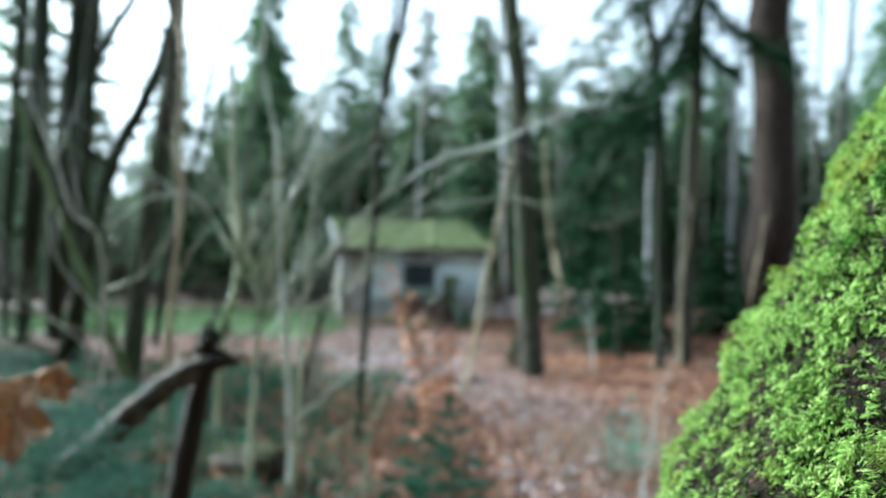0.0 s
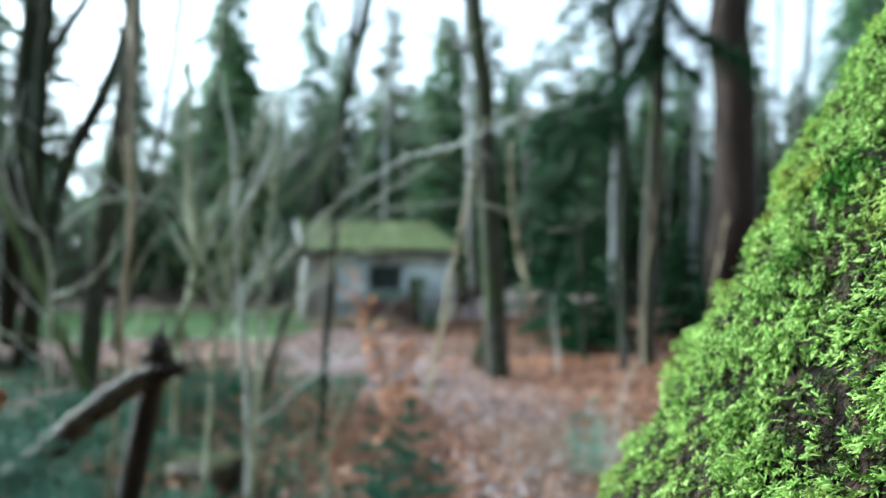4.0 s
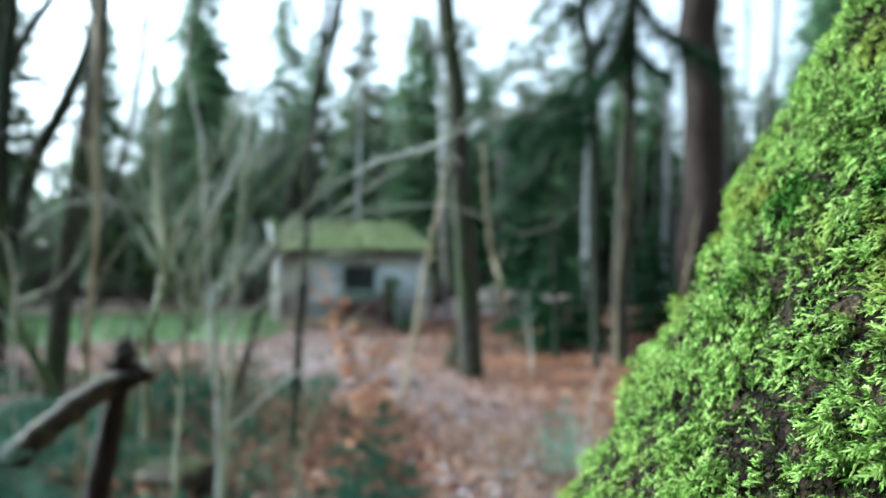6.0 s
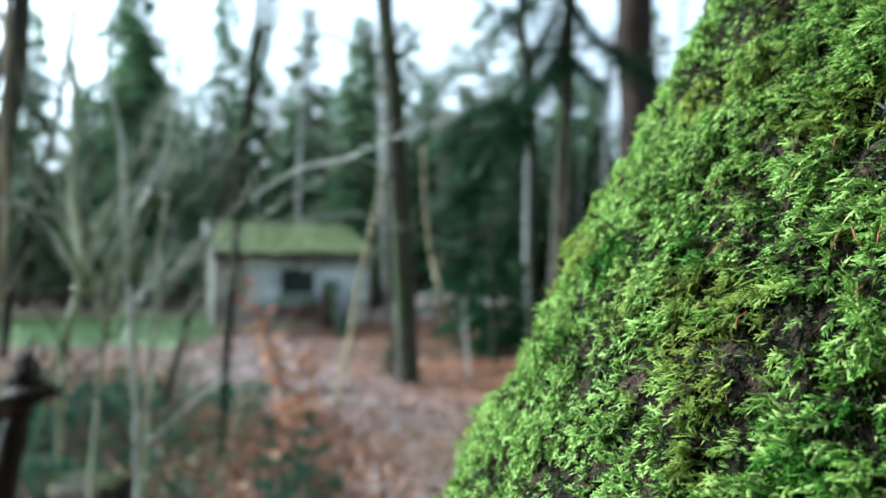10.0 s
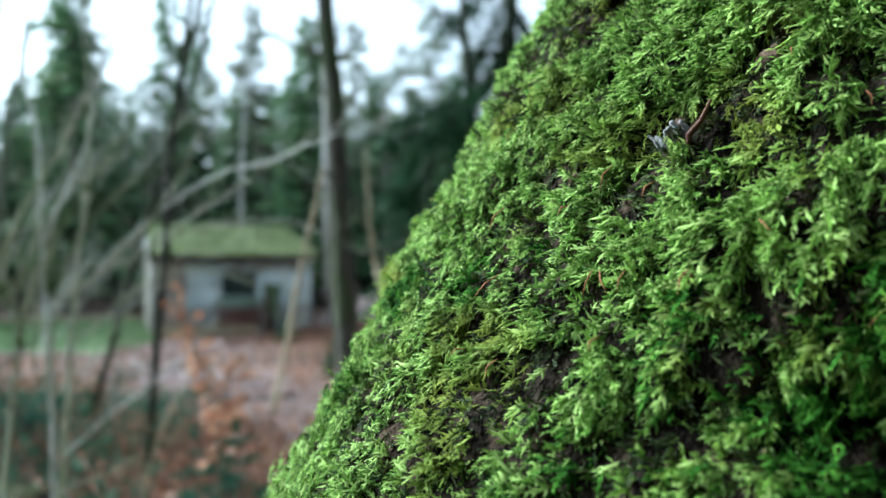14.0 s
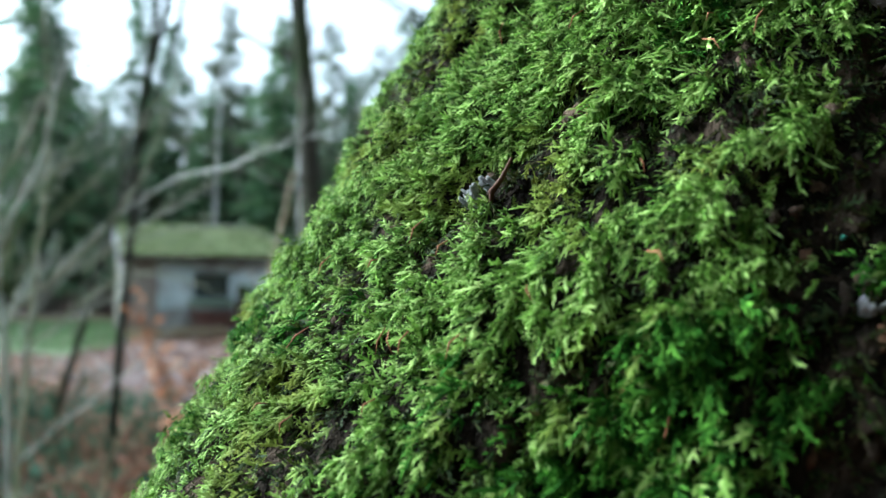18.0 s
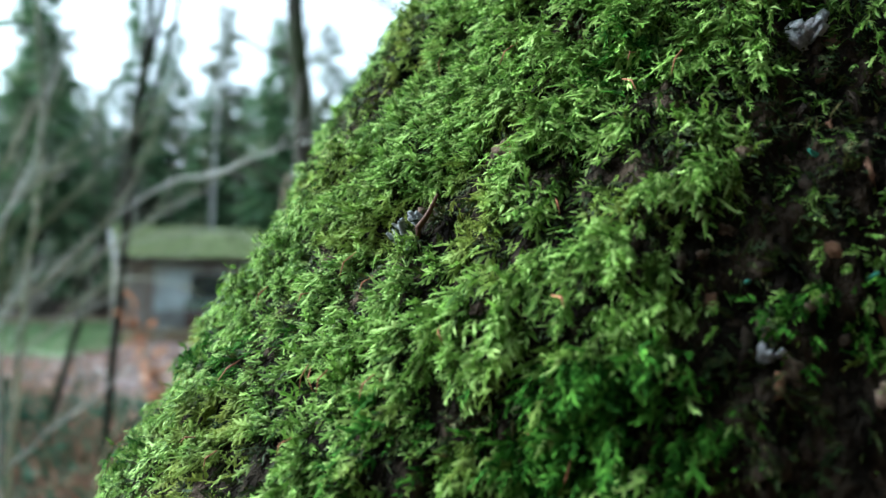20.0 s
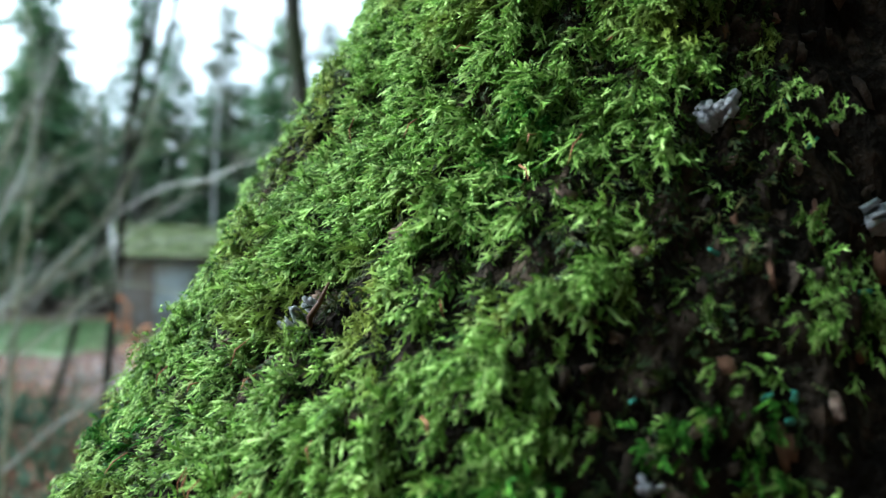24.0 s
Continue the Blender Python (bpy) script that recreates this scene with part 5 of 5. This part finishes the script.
def young_conifer(name, at, height, spread, mat, label, seed, needle=0.016, whorls=6, per=5, gap=0.007, width=0.14, twigs=5, tilt=0.15, stem_r=0.006, group="young conifers"):
    rng = np.random.default_rng(seed)
    ob = thing(name, label, "conifer", group, at=at)
    g = Geo()
    g.tube([(at[0], at[1], at[2] - 0.05), (at[0] + 0.01, at[1], at[2] + height * 0.5), (at[0], at[1], at[2] + height)], [stem_r, stem_r * 0.7, stem_r * 0.3], 6)
    part("stem", g.mesh("stem", STEM_DARK), ob)
    for w in range(whorls):
        u = (w + 0.6) / whorls
        z = at[2] + height * (0.08 + 0.9 * u)
        for k in range(per):
            a = 2 * math.pi * (k + rng.random() * 0.8) / per + w
            reach = spread * (1.05 - u) ** 0.8 * rng.uniform(0.65, 1.1)
            way = np.array([math.cos(a), math.sin(a), tilt + rng.uniform(-0.15, 0.3) - 0.2 * (1 - u)])
            acc = ([], [], [], [])
            up = np.array([0, 0, 1.0])
            p = spray(acc, (at[0], at[1], z), way, up, reach, needle, rng, gap)
            side = unit(np.cross(way, up))
            m = int(twigs * reach / spread) + 1
            for i in range(m):
                j = int(len(p) * (0.25 + 0.65 * i / max(1, m)))
                for sgn in (-1, 1):
                    spray(acc, p[j], unit(way) + side * sgn * rng.uniform(0.6, 1.0) + (0, 0, rng.uniform(-0.15, 0.1)), up, reach * rng.uniform(0.25, 0.45), needle, rng, gap)
            P, D, N, L = (np.concatenate(q) for q in acc)
            V, F = blades(P, D, N, L, L * width, 0.05)
            part("branch", mesh_np("branch", V, F, mat), ob)
    acc = ([], [], [], [])
    spray(acc, (at[0], at[1], at[2] + height * 0.85), (0.05, 0, 1), (0, 1, 0), height * 0.17, needle, rng, gap)
    P, D, N, L = (np.concatenate(q) for q in acc)
    V, F = blades(P, D, N, L, L * width, 0.05)
    part("leader", mesh_np("leader", V, F, mat), ob)
    return ob


SEED = "small green spruce seedling growing from the leaf litter"
young_conifer("spruce_seedling", (0.061, 4.172, 0), 0.68, 0.29, TEAL_FIR, SEED, 1, needle=0.03, whorls=6, per=4, twigs=3, tilt=0.35, width=0.34, gap=0.0045)
young_conifer("spruce_seedling", (-0.168, 4.325, 0), 0.62, 0.22, TEAL_FIR, SEED, 2, needle=0.028, whorls=5, per=4, twigs=3, tilt=0.35, width=0.34, gap=0.0045)
young_conifer("spruce_seedling", (-0.052, 3.939, 0), 0.5, 0.24, TEAL_FIR, SEED, 3, needle=0.028, whorls=5, per=4, twigs=3, tilt=0.35, width=0.34, gap=0.0045)
young_conifer("spruce_seedling", (0.206, 3.692, 0), 0.42, 0.24, TEAL_FIR, SEED, 17, needle=0.028, whorls=4, per=4, twigs=3, tilt=0.35, width=0.34, gap=0.0045)
young_conifer("spruce_seedling", (-0.243, 3.691, 0), 0.34, 0.22, DARK_FIR, SEED, 18, needle=0.028, whorls=4, per=4, twigs=3, tilt=0.35, width=0.34, gap=0.0045)
young_conifer("spruce_seedling", (1.215, 4.672, 0), 0.6, 0.3, PALE_FIR, "pale blue-green sparse conifer seedling among dry grass", 4, needle=0.02, whorls=5, per=4, tilt=0.5, width=0.24, gap=0.0045)
young_conifer("spruce_seedling", (1.184, 5.077, -0), 0.4, 0.2, PALE_FIR, "pale blue-green sparse conifer seedling among dry grass", 5, needle=0.02, whorls=4, per=3, tilt=0.5, width=0.24, gap=0.0045)
young_conifer("spruce_seedling", (-0.417, 4.433, 0), 0.14, 0.16, TEAL_FIR, SEED, 6, needle=0.02, whorls=3, per=4, width=0.2)
YEW = "dense dark green young conifer under the trees"
young_conifer("young_conifer", (1.024, 10.344, 0), 0.62, 0.22, DARK_FIR, YEW, 7, needle=0.05, whorls=7, per=6, gap=0.02, width=0.35, stem_r=0.012)
young_conifer("young_conifer", (0.541, 16.916, 0), 0.62, 0.38, DARK_FIR, YEW, 8, needle=0.06, whorls=6, per=6, gap=0.03, width=0.35, stem_r=0.012)
young_conifer("young_conifer", (3.032, 12.887, 0), 2.0, 0.95, DARK_FIR, YEW, 9, needle=0.10, whorls=9, per=9, gap=0.05, width=0.6, twigs=8, tilt=0.0, stem_r=0.03)
young_conifer("young_conifer", (3.916, 13.925, 0), 1.7, 0.8, DARK_FIR, YEW, 10, needle=0.10, whorls=8, per=9, gap=0.05, width=0.6, twigs=8, tilt=0.0, stem_r=0.03)
young_conifer("young_conifer", (5.815, 15.418, 0), 2.5, 0.9, DARK_FIR, YEW, 11, needle=0.11, whorls=10, per=9, gap=0.05, width=0.6, twigs=8, tilt=0.0, stem_r=0.03)
young_conifer("young_conifer", (3.142, 15.982, 0), 5.2, 1.25, DARK_FIR, "dark drooping fir beside the bank", 12, needle=0.15, whorls=15, per=7, gap=0.08, width=0.55, twigs=8, tilt=-0.25, stem_r=0.07)
young_conifer("young_conifer", (7.465, 17.801, 0), 2.0, 1.0, DARK_FIR, YEW, 13, needle=0.11, whorls=8, per=9, gap=0.06, width=0.6, twigs=8, tilt=0.0, stem_r=0.03)
young_conifer("young_conifer", (-7.515, 15.391, 0), 1.1, 0.9, DARK_FIR, YEW, 14, needle=0.08, whorls=6, per=6, gap=0.04, width=0.35, tilt=0.0, stem_r=0.02)
young_conifer("young_conifer", (-6.574, 11.346, 0), 1.0, 0.8, DARK_FIR, YEW, 15, needle=0.07, whorls=6, per=6, gap=0.035, width=0.35, tilt=0.0, stem_r=0.02)

LOW = "low bushy blue-green young fir at the edge of the wood"
for k, (at, h, w) in enumerate((((-3.248, 5.734, 0), 0.75, 0.5), ((-3.122, 6.361, 0), 0.7, 0.5), ((-2.064, 4.793, 0), 0.5, 0.42), ((-2.197, 6.363, 0), 0.55, 0.42), ((-4.609, 7.142, 0), 0.9, 0.6),
                                ((-2.113, 7.616, 0), 0.5, 0.4), ((-2.122, 4.167, 0), 0.5, 0.5), ((-2.05, 8.554, 0), 0.45, 0.35))):
    young_conifer("young_fir", at, h, w, TEAL_FIR if k % 2 else DARK_FIR, LOW, 40 + k, needle=0.035, whorls=6, per=6, gap=0.016, width=0.3, twigs=6, stem_r=0.01)


def hanging_boughs():
    """Dark drooping boughs of the conifer with the slim dark trunk."""
    rng = np.random.default_rng(61)
    ob = thing("fir_boughs", "dark drooping fir boughs hanging from the tall trunks", "branches", at=(3.554, 10.8, 0))
    for pts in ([(3.847, 10.85, 6.064), (3.352, 10.688, 4.977), (2.758, 10.519, 4.091), (2.144, 10.33, 3.758), (1.726, 10.246, 3.297)],
                [(3.83, 10.881, 5.214), (3.425, 10.806, 4.506), (2.893, 10.727, 3.893), (2.371, 10.642, 3.456), (2.123, 10.66, 2.961)],
                [(3.847, 10.859, 5.809), (4.141, 10.78, 5.263), (4.562, 10.697, 4.81), (5.098, 10.611, 4.448)],
                [(3.847, 10.834, 6.488), (3.257, 10.762, 5.684), (2.726, 10.678, 5.227)],
                [(3.135, 10.511, 4.337), (2.651, 10.441, 3.498), (2.225, 10.364, 2.835), (1.903, 10.372, 2.594)],
                [(3.813, 10.89, 4.96), (4.124, 11.101, 4.68), (4.549, 11.306, 4.564)],
                [(3.83, 10.865, 5.639), (3.536, 10.503, 4.582), (3.028, 10.322, 4.039), (2.84, 10.248, 3.297)]):
        c = curve(pts, 9)
        g = Geo()
        g.tube(c, [0.035 - 0.027 * i / (len(c) - 1) for i in range(len(c))], 6)
        b = part("bough", g.mesh("bough", STEM_DARK), ob)
        acc = ([], [], [], [])
        for i in range(3, len(c)):
            way = unit(c[min(i + 1, len(c) - 1)] - c[i - 1])
            for _ in range(5):
                d = way * rng.uniform(0.2, 0.8) + rng.normal(0, 0.55, 3) + (0, 0, -0.55)
                spray(acc, c[i], d, (0, -0.4, 1), rng.uniform(0.25, 0.6), 0.12, rng, 0.06)
        P, D, N, L = (np.concatenate(q) for q in acc)
        V, F = blades(P, D, N, L, L * 0.38, 0.05)
        part("needles", mesh_np("needles", V, F, DARK_FIR), b)


hanging_boughs()


# ---- foreground: broken stem, fir twigs, dry leaf ----
def splintered_stem():
    rng = random.Random(8)
    ob = thing("broken_stem", "broken weathered tree stem bent over its splintered dark stump", "dead tree", at=(-1.062, 2.954, 0.065))
    base = ob.location
    g = Geo()
    pts = [(base[0], base[1], 0.0), (-1.004, 2.889, 0.461), (-0.927, 2.828, 0.779), (-0.88, 2.8, 0.997), (-0.859, 2.787, 1.084)]
    c = curve(pts, 8)
    g.tube(c, [0.05 - 0.012 * i / (len(c) - 1) for i in range(len(c))], 12, 0.22, 3)
    part("stump", g.mesh("stump", ROTTEN), ob, "dark rotten standing stump")
    for k in range(34):
        s = Geo()
        q = np.array(pts[-1]) + (rng.uniform(-0.05, 0.05), rng.uniform(-0.035, 0.035), rng.uniform(-0.10, 0.02))
        e = q + (rng.gauss(0, 0.018), rng.gauss(0, 0.015), rng.uniform(0.02, 0.085) * (1.4 if k % 5 == 0 else 0.8))
        w = rng.uniform(0.005, 0.013)
        s.tube([q, (q + e) / 2 + (rng.gauss(0, 0.004), 0, 0), e], [w, w * 0.8, 0.0015], 5, 0.4, k)
        part("splinter", s.mesh("splinter", ROTTEN if k % 4 else DEADWOOD), ob)
    c = curve([(-0.775, 2.785, 0.985), (-0.82, 2.78, 0.990), (-0.875, 2.761, 0.982), (-0.979, 2.703, 0.922), (-1.11, 2.626, 0.80), (-1.187, 2.558, 0.718), (-1.259, 2.51, 0.66)], 8)
    g = Geo()
    g.tube(c, [0.004 + 0.026 * min(1, i / 9) ** 0.7 + 0.016 * min(1, i / 30) + 0.004 * math.sin(i * 1.3) for i in range(len(c))], 16, 0.2, 5)
    stem = part("fallen_stem", g.mesh("fallen_stem", DEADWOOD), ob, "weathered bent stem, pale on top, with a knot")
    for k in range(9):
        s = Geo()
        q = c[4] + (rng.uniform(-0.02, 0.01), rng.uniform(-0.02, 0.02), rng.uniform(-0.012, 0.02))
        e = q + (rng.uniform(0.03, 0.075), rng.gauss(0, 0.015), rng.gauss(-0.005, 0.014))
        s.tube([q, (q + e) / 2, e], [0.009, 0.007, 0.001], 5, 0.4, 40 + k)
        part("splinter", s.mesh("splinter", DEADWOOD), stem)
    for q in (c[12], c[20]):
        g = Geo()
        g.tube([q + (0, -0.03, 0.012), q + (0.004, -0.052, 0.018), q + (0.004, -0.055, 0.02)], [0.02, 0.013, 0.006], 9)
        part("knot", g.mesh("knot", ROTTEN), stem)


splintered_stem()


def mossy_log():
    ob = thing("mossy_log", "short cut log with moss on its upper side", "log", at=(-1.1, 4.668, 0))
    a, b2 = np.array((-1.454, 4.953, 0.098)), np.array((-0.986, 4.602, 0.137))
    g = Geo()
    g.tube([a + (b2 - a) * q for q in (0, 0.3, 0.6, 1)], [0.10, 0.105, 0.1, 0.098], 18, 0.06, 2)
    part("log", g.mesh("log", DEADWOOD), ob)
    d = (b2 - a) / np.linalg.norm(b2 - a)
    g = Geo()
    g.tube([b2 + d * 0.001, b2 + d * 0.004], [0.085, 0.082], 18, 0.1, 3)
    part("cut_end", g.mesh("cut_end", ROTTEN), ob, "dark hollow cut end")
    rng = np.random.default_rng(3)
    n = 2200
    s, t = rng.random(n) ** 1.8, rng.uniform(-1.1, 1.1, n)
    side = unit(np.cross(d, (0, 0, 1)))
    up = np.cross(side, d)
    P = a + (b2 - a) * s[:, None] + (side * np.sin(t)[:, None] + up * np.cos(t)[:, None]) * 0.1
    D = (side * np.sin(t)[:, None] + up * np.cos(t)[:, None]) + rng.normal(0, 0.5, (n, 3))
    V, F = blades(P, D, rng.normal(0, 1, (n, 3)), rng.uniform(0.008, 0.02, n), 0.007)
    part("moss", mesh_np("moss", V, F, ROOF_MOSS), ob, "bright green moss", "stuff")


mossy_log()


def fir_twigs():
    """Low sprays of fir at the foot of the broken stem."""
    rng = np.random.default_rng(9)
    for origin, way, length in (((-1.411, 2.226, 0.794), (1, 0.1, 0.12), 0.5), ((-1.313, 2.13, 0.688), (1, 0.2, 0.25), 0.5), ((-1.263, 2.334, 0.592), (1, 0.1, 0.2), 0.42),
                                ((-2.04, 3.22, 0.948), (1, 0.1, 0.02), 0.35), ((-1.24, 2.533, 0.606), (1, 0.15, 0.12), 0.34), ((-1.63, 2.826, 0.779), (1, 0.2, -0.1), 0.42),
                                ((-1.742, 3.628, 0.735), (1, 0.3, 0.1), 0.36), ((-1.101, 3.243, 0.355), (1, 0.1, 0.1), 0.36), ((-2.526, 4.025, 0.793), (1, 0.3, -0.1), 0.5), ((-1.568, 3.131, 0.673), (1, 0.2, 0.05), 0.5),
                                ((-1.363, 3.738, 0.49), (1, 0.2, 0.1), 0.4), ((-1.801, 2.923, 0.871), (1, 0, 0.15), 0.3)):
        ob = thing("fir_twig", "blue-green fir spray low over the ground", "fir branch", "fir sprays", at=origin)
        way = unit(np.array(way, float))
        acc = ([], [], [], [])
        up = np.array([0.1, -0.5, 1.0])
        p = spray(acc, origin, way, up, length, 0.024, rng, 0.003)
        side = unit(np.cross(way, up))
        g = Geo()
        foot = p[0] - way * 0.3
        g.tube([(foot[0] - 0.1, foot[1], -0.03), (foot[0] - 0.04, foot[1], foot[2] * 0.5), tuple(p[0] - way * 0.12), tuple(p[0]), tuple(p[len(p) // 2]), tuple(p[-1])], [0.009, 0.007, 0.005, 0.004, 0.003, 0.001], 5)
        part("twig", g.mesh("twig", STEM_DARK), ob)
        for i in range(7):
            j = int(len(p) * (0.08 + 0.11 * i))
            for sgn in (-1, 1):
                spray(acc, p[j], way + side * sgn * 0.9, up, length * (0.5 - 0.045 * i), 0.022, rng, 0.003)
        P, D, N, L = (np.concatenate(q) for q in acc)
        V, F = blades(P, D, N, L, L * 0.2, 0.05)
        part("needles", mesh_np("needles", V, F, TEAL_FIR), ob)


fir_twigs()


def maple_leaf():
    ob = thing("maple_leaf", "large curled dry orange-brown maple leaf on a twig", "leaf", at=(-0.896, 2.336, 0))
    centre = Vector((-0.961, 1.768, 1.03))

    def lobed(shift, size, spin, name):
        g = Geo()
        m, rings = 60, 5
        g.v.append(centre + shift)
        for r in range(1, rings + 1):
            for k in range(m):
                a = 2 * math.pi * k / m
                tooth = abs((a * 5 / (2 * math.pi)) % 1 * 2 - 1)
                f = 0.66 + 0.30 * tooth ** 1.2 + 0.09 * abs(math.sin(12.5 * a + 0.4)) + 0.02 * math.cos(25 * a)
                q = size * f * r / rings
                x, z = q * math.cos(a + spin), q * math.sin(a + spin)
                y = 0.25 * size * math.cos(5 * a) * (r / rings) ** 2 * 0.35 + 0.02 * noise.noise(Vector((x * 30, z * 30, spin)))
                g.v.append(centre + shift + Vector((x, y - 0.3 * abs(x), z)))
        for k in range(m):
            g.f.append((0, 1 + k, 1 + (k + 1) % m))
            for r in range(rings - 1):
                a, b2 = 1 + r * m + k, 1 + r * m + (k + 1) % m
                g.f.append((a, a + m, b2 + m, b2))
        o = part(name, g.mesh(name, MAPLE), ob)
        for k in range(5):
            vein = Geo()
            line = [g.v[0]] + [g.v[1 + r * m + (k * m // 5) % m] for r in range(rings)]
            vein.tube([p + Vector((0, -0.001, 0)) for p in line], [0.0014, 0.0012, 0.001, 0.0008, 0.0006, 0.0003], 5)
            part("vein", vein.mesh("vein", RUSSET_VEIN), o)
        th = o.modifiers.new("thickness", "SOLIDIFY")
        th.thickness = 0.0008
        return o

    lobed(Vector((-0.045, 0, -0.045)), 0.115, -0.25, "blade")
    lobed(Vector((0.062, 0.01, 0.03)), 0.052, 1.3, "curled_lobe")
    g = Geo()
    c = curve([(-0.896, 2.336, 0), (-0.774, 1.93, 0.712), (-0.825, 1.872, 0.935), (-0.871, 1.818, 1.043), (-0.926, 1.776, 1.079)], 6)
    g.tube(c, [0.003 - 0.0018 * i / (len(c) - 1) for i in range(len(c))], 5)
    part("stalk", g.mesh("stalk", STEM_DARK), ob)


maple_leaf()


# ---- undergrowth ----
def dry_stuff(name, label, count, x0, x1, y0, y1, mat, length, width, seed, spread=0.5):
    rng = np.random.default_rng(seed)
    x, y = rng.uniform(x0, x1, count), rng.uniform(y0, y1, count)
    z = np.array([ground_height(a, c) for a, c in zip(x, y)])
    D = np.stack([rng.normal(0, spread, count), rng.normal(0, spread, count), np.ones(count)], 1)
    V, F = blades(np.stack([x, y, z], 1), D, rng.normal(0, 1, (count, 3)), length * rng.uniform(0.4, 1.2, count), width)
    tagged(new(name, mesh_np(name, V, F, mat)), label, "undergrowth", kind="stuff")


RUSSET = material("russet_bracken", [(0.06, 0.032, 0.02), (0.15, 0.075, 0.045), (0.28, 0.16, 0.105)], 3, island=0.6, bump=0, translucent=0.15)
STRAW = material("dry_straw", [(0.25, 0.2, 0.12), (0.45, 0.38, 0.26)], 4, island=0.6, bump=0, translucent=0.15)
dry_stuff("dry_bracken", "reddish dry bracken and twigs low on the ground", 3200, -2.2, 0.35, 3.4, 7.5, RUSSET, 0.14, 0.018, 1, 1.2)
dry_stuff("dry_bracken", "reddish dry bracken on the bank under the conifers", 1700, 1.4, 6.4, 12.0, 18.5, RUSSET, 0.22, 0.03, 2, 1.1)
dry_stuff("dry_bracken", "reddish dry bracken before the hut", 700, -0.8, 2.6, 16.0, 19.0, RUSSET, 0.2, 0.035, 3, 1.0)
dry_stuff("straw_grass", "thin dry straw-coloured grass", 420, 0.6, 1.9, 4.2, 6.2, STRAW, 0.26, 0.006, 4, 0.4)
dry_stuff("straw_grass", "tall pale grass at the foot of the hut wall", 900, -2.6, -0.2, 18.9, 19.7, STRAW, 0.32, 0.02, 5, 0.3)
dry_stuff("straw_grass", "pale grass along the sandy track", 1500, -12, -3, 25.5, 27.8, STRAW, 0.3, 0.04, 6, 0.4)
dry_stuff("ivy", "dark green ground plants at the edge of the wood", 2200, -7.5, -1.6, 5.0, 12.0, DARK_FIR, 0.12, 0.045, 7, 1.0)


dry_stuff("ivy", "dark green low plants round the broken stem", 1300, -4.6, -0.7, 2.6, 7.0, DARK_FIR, 0.11, 0.03, 8, 1.1)
dry_stuff("ivy", "fresh green low plants between the shrub stems", 2200, -3.4, -0.5, 3.4, 10.0, TEAL_FIR, 0.16, 0.035, 9, 0.9)


def fallen_limbs():
    rng = random.Random(15)
    for pts, r, mat in (([(-4.967, 8.939, 0.363), (-4.304, 9.433, 0.57), (-3.53, 10.232, 0.664)], 0.05, STEM_GREEN), ([(-3.982, 6.64, 0.346), (-3.577, 7.038, 0.422), (-3.519, 8.433, 0.599)], 0.035, STEM_GREEN),
                        ([(-1.737, 4.643, 0.34), (-1.593, 4.746, 0.283), (-1.406, 4.851, 0.168)], 0.03, DEADWOOD), ([(-0.659, 9.252, 0.245), (0.052, 9.055, 0.213), (0.699, 9.355, 0.234)], 0.03, ROTTEN),
                        ([(1.985, 10.064, 0.075), (2.787, 10.465, 0.105), (3.53, 10.069, 0.036)], 0.03, ROTTEN)):
        c = curve(pts, 6)
        for q in c:
            q[2] = ground_height(q[0], q[1]) + r * 0.8
        ob = thing("fallen_limb", "fallen mossy limb lying on the leaf litter", "log", "fallen limbs", at=tuple(c[0]))
        g = Geo()
        g.tube(c, [r * (1 - 0.5 * i / (len(c) - 1)) for i in range(len(c))], 9, 0.2, 4)
        part("limb", g.mesh("limb", mat), ob)


fallen_limbs()


def sand_bank():
    """The pale heap of sand beside the hut."""
    g = Geo()
    nx, ny = 40, 20
    for j in range(ny + 1):
        for i in range(nx + 1):
            x, y = 1.4 + 5.0 * i / nx, 20.6 + 4.4 * j / ny
            h = 1.1 * max(0, math.sin(math.pi * i / nx)) ** 0.5 * max(0, math.sin(math.pi * j / ny)) ** 0.8
            g.v.append(Vector((x, y, ground_height(x, y) - 0.08 + h * (0.85 + 0.3 * noise.noise(Vector((x, y, 9)))))))
    for j in range(ny):
        for i in range(nx):
            a = j * (nx + 1) + i
            g.f.append((a, a + 1, a + nx + 2, a + nx + 1))
    tagged(new("sand_bank", g.mesh("sand_bank", SAND)), "low bank of pale pinkish sand beside the hut", "sand", kind="structure")


sand_bank()
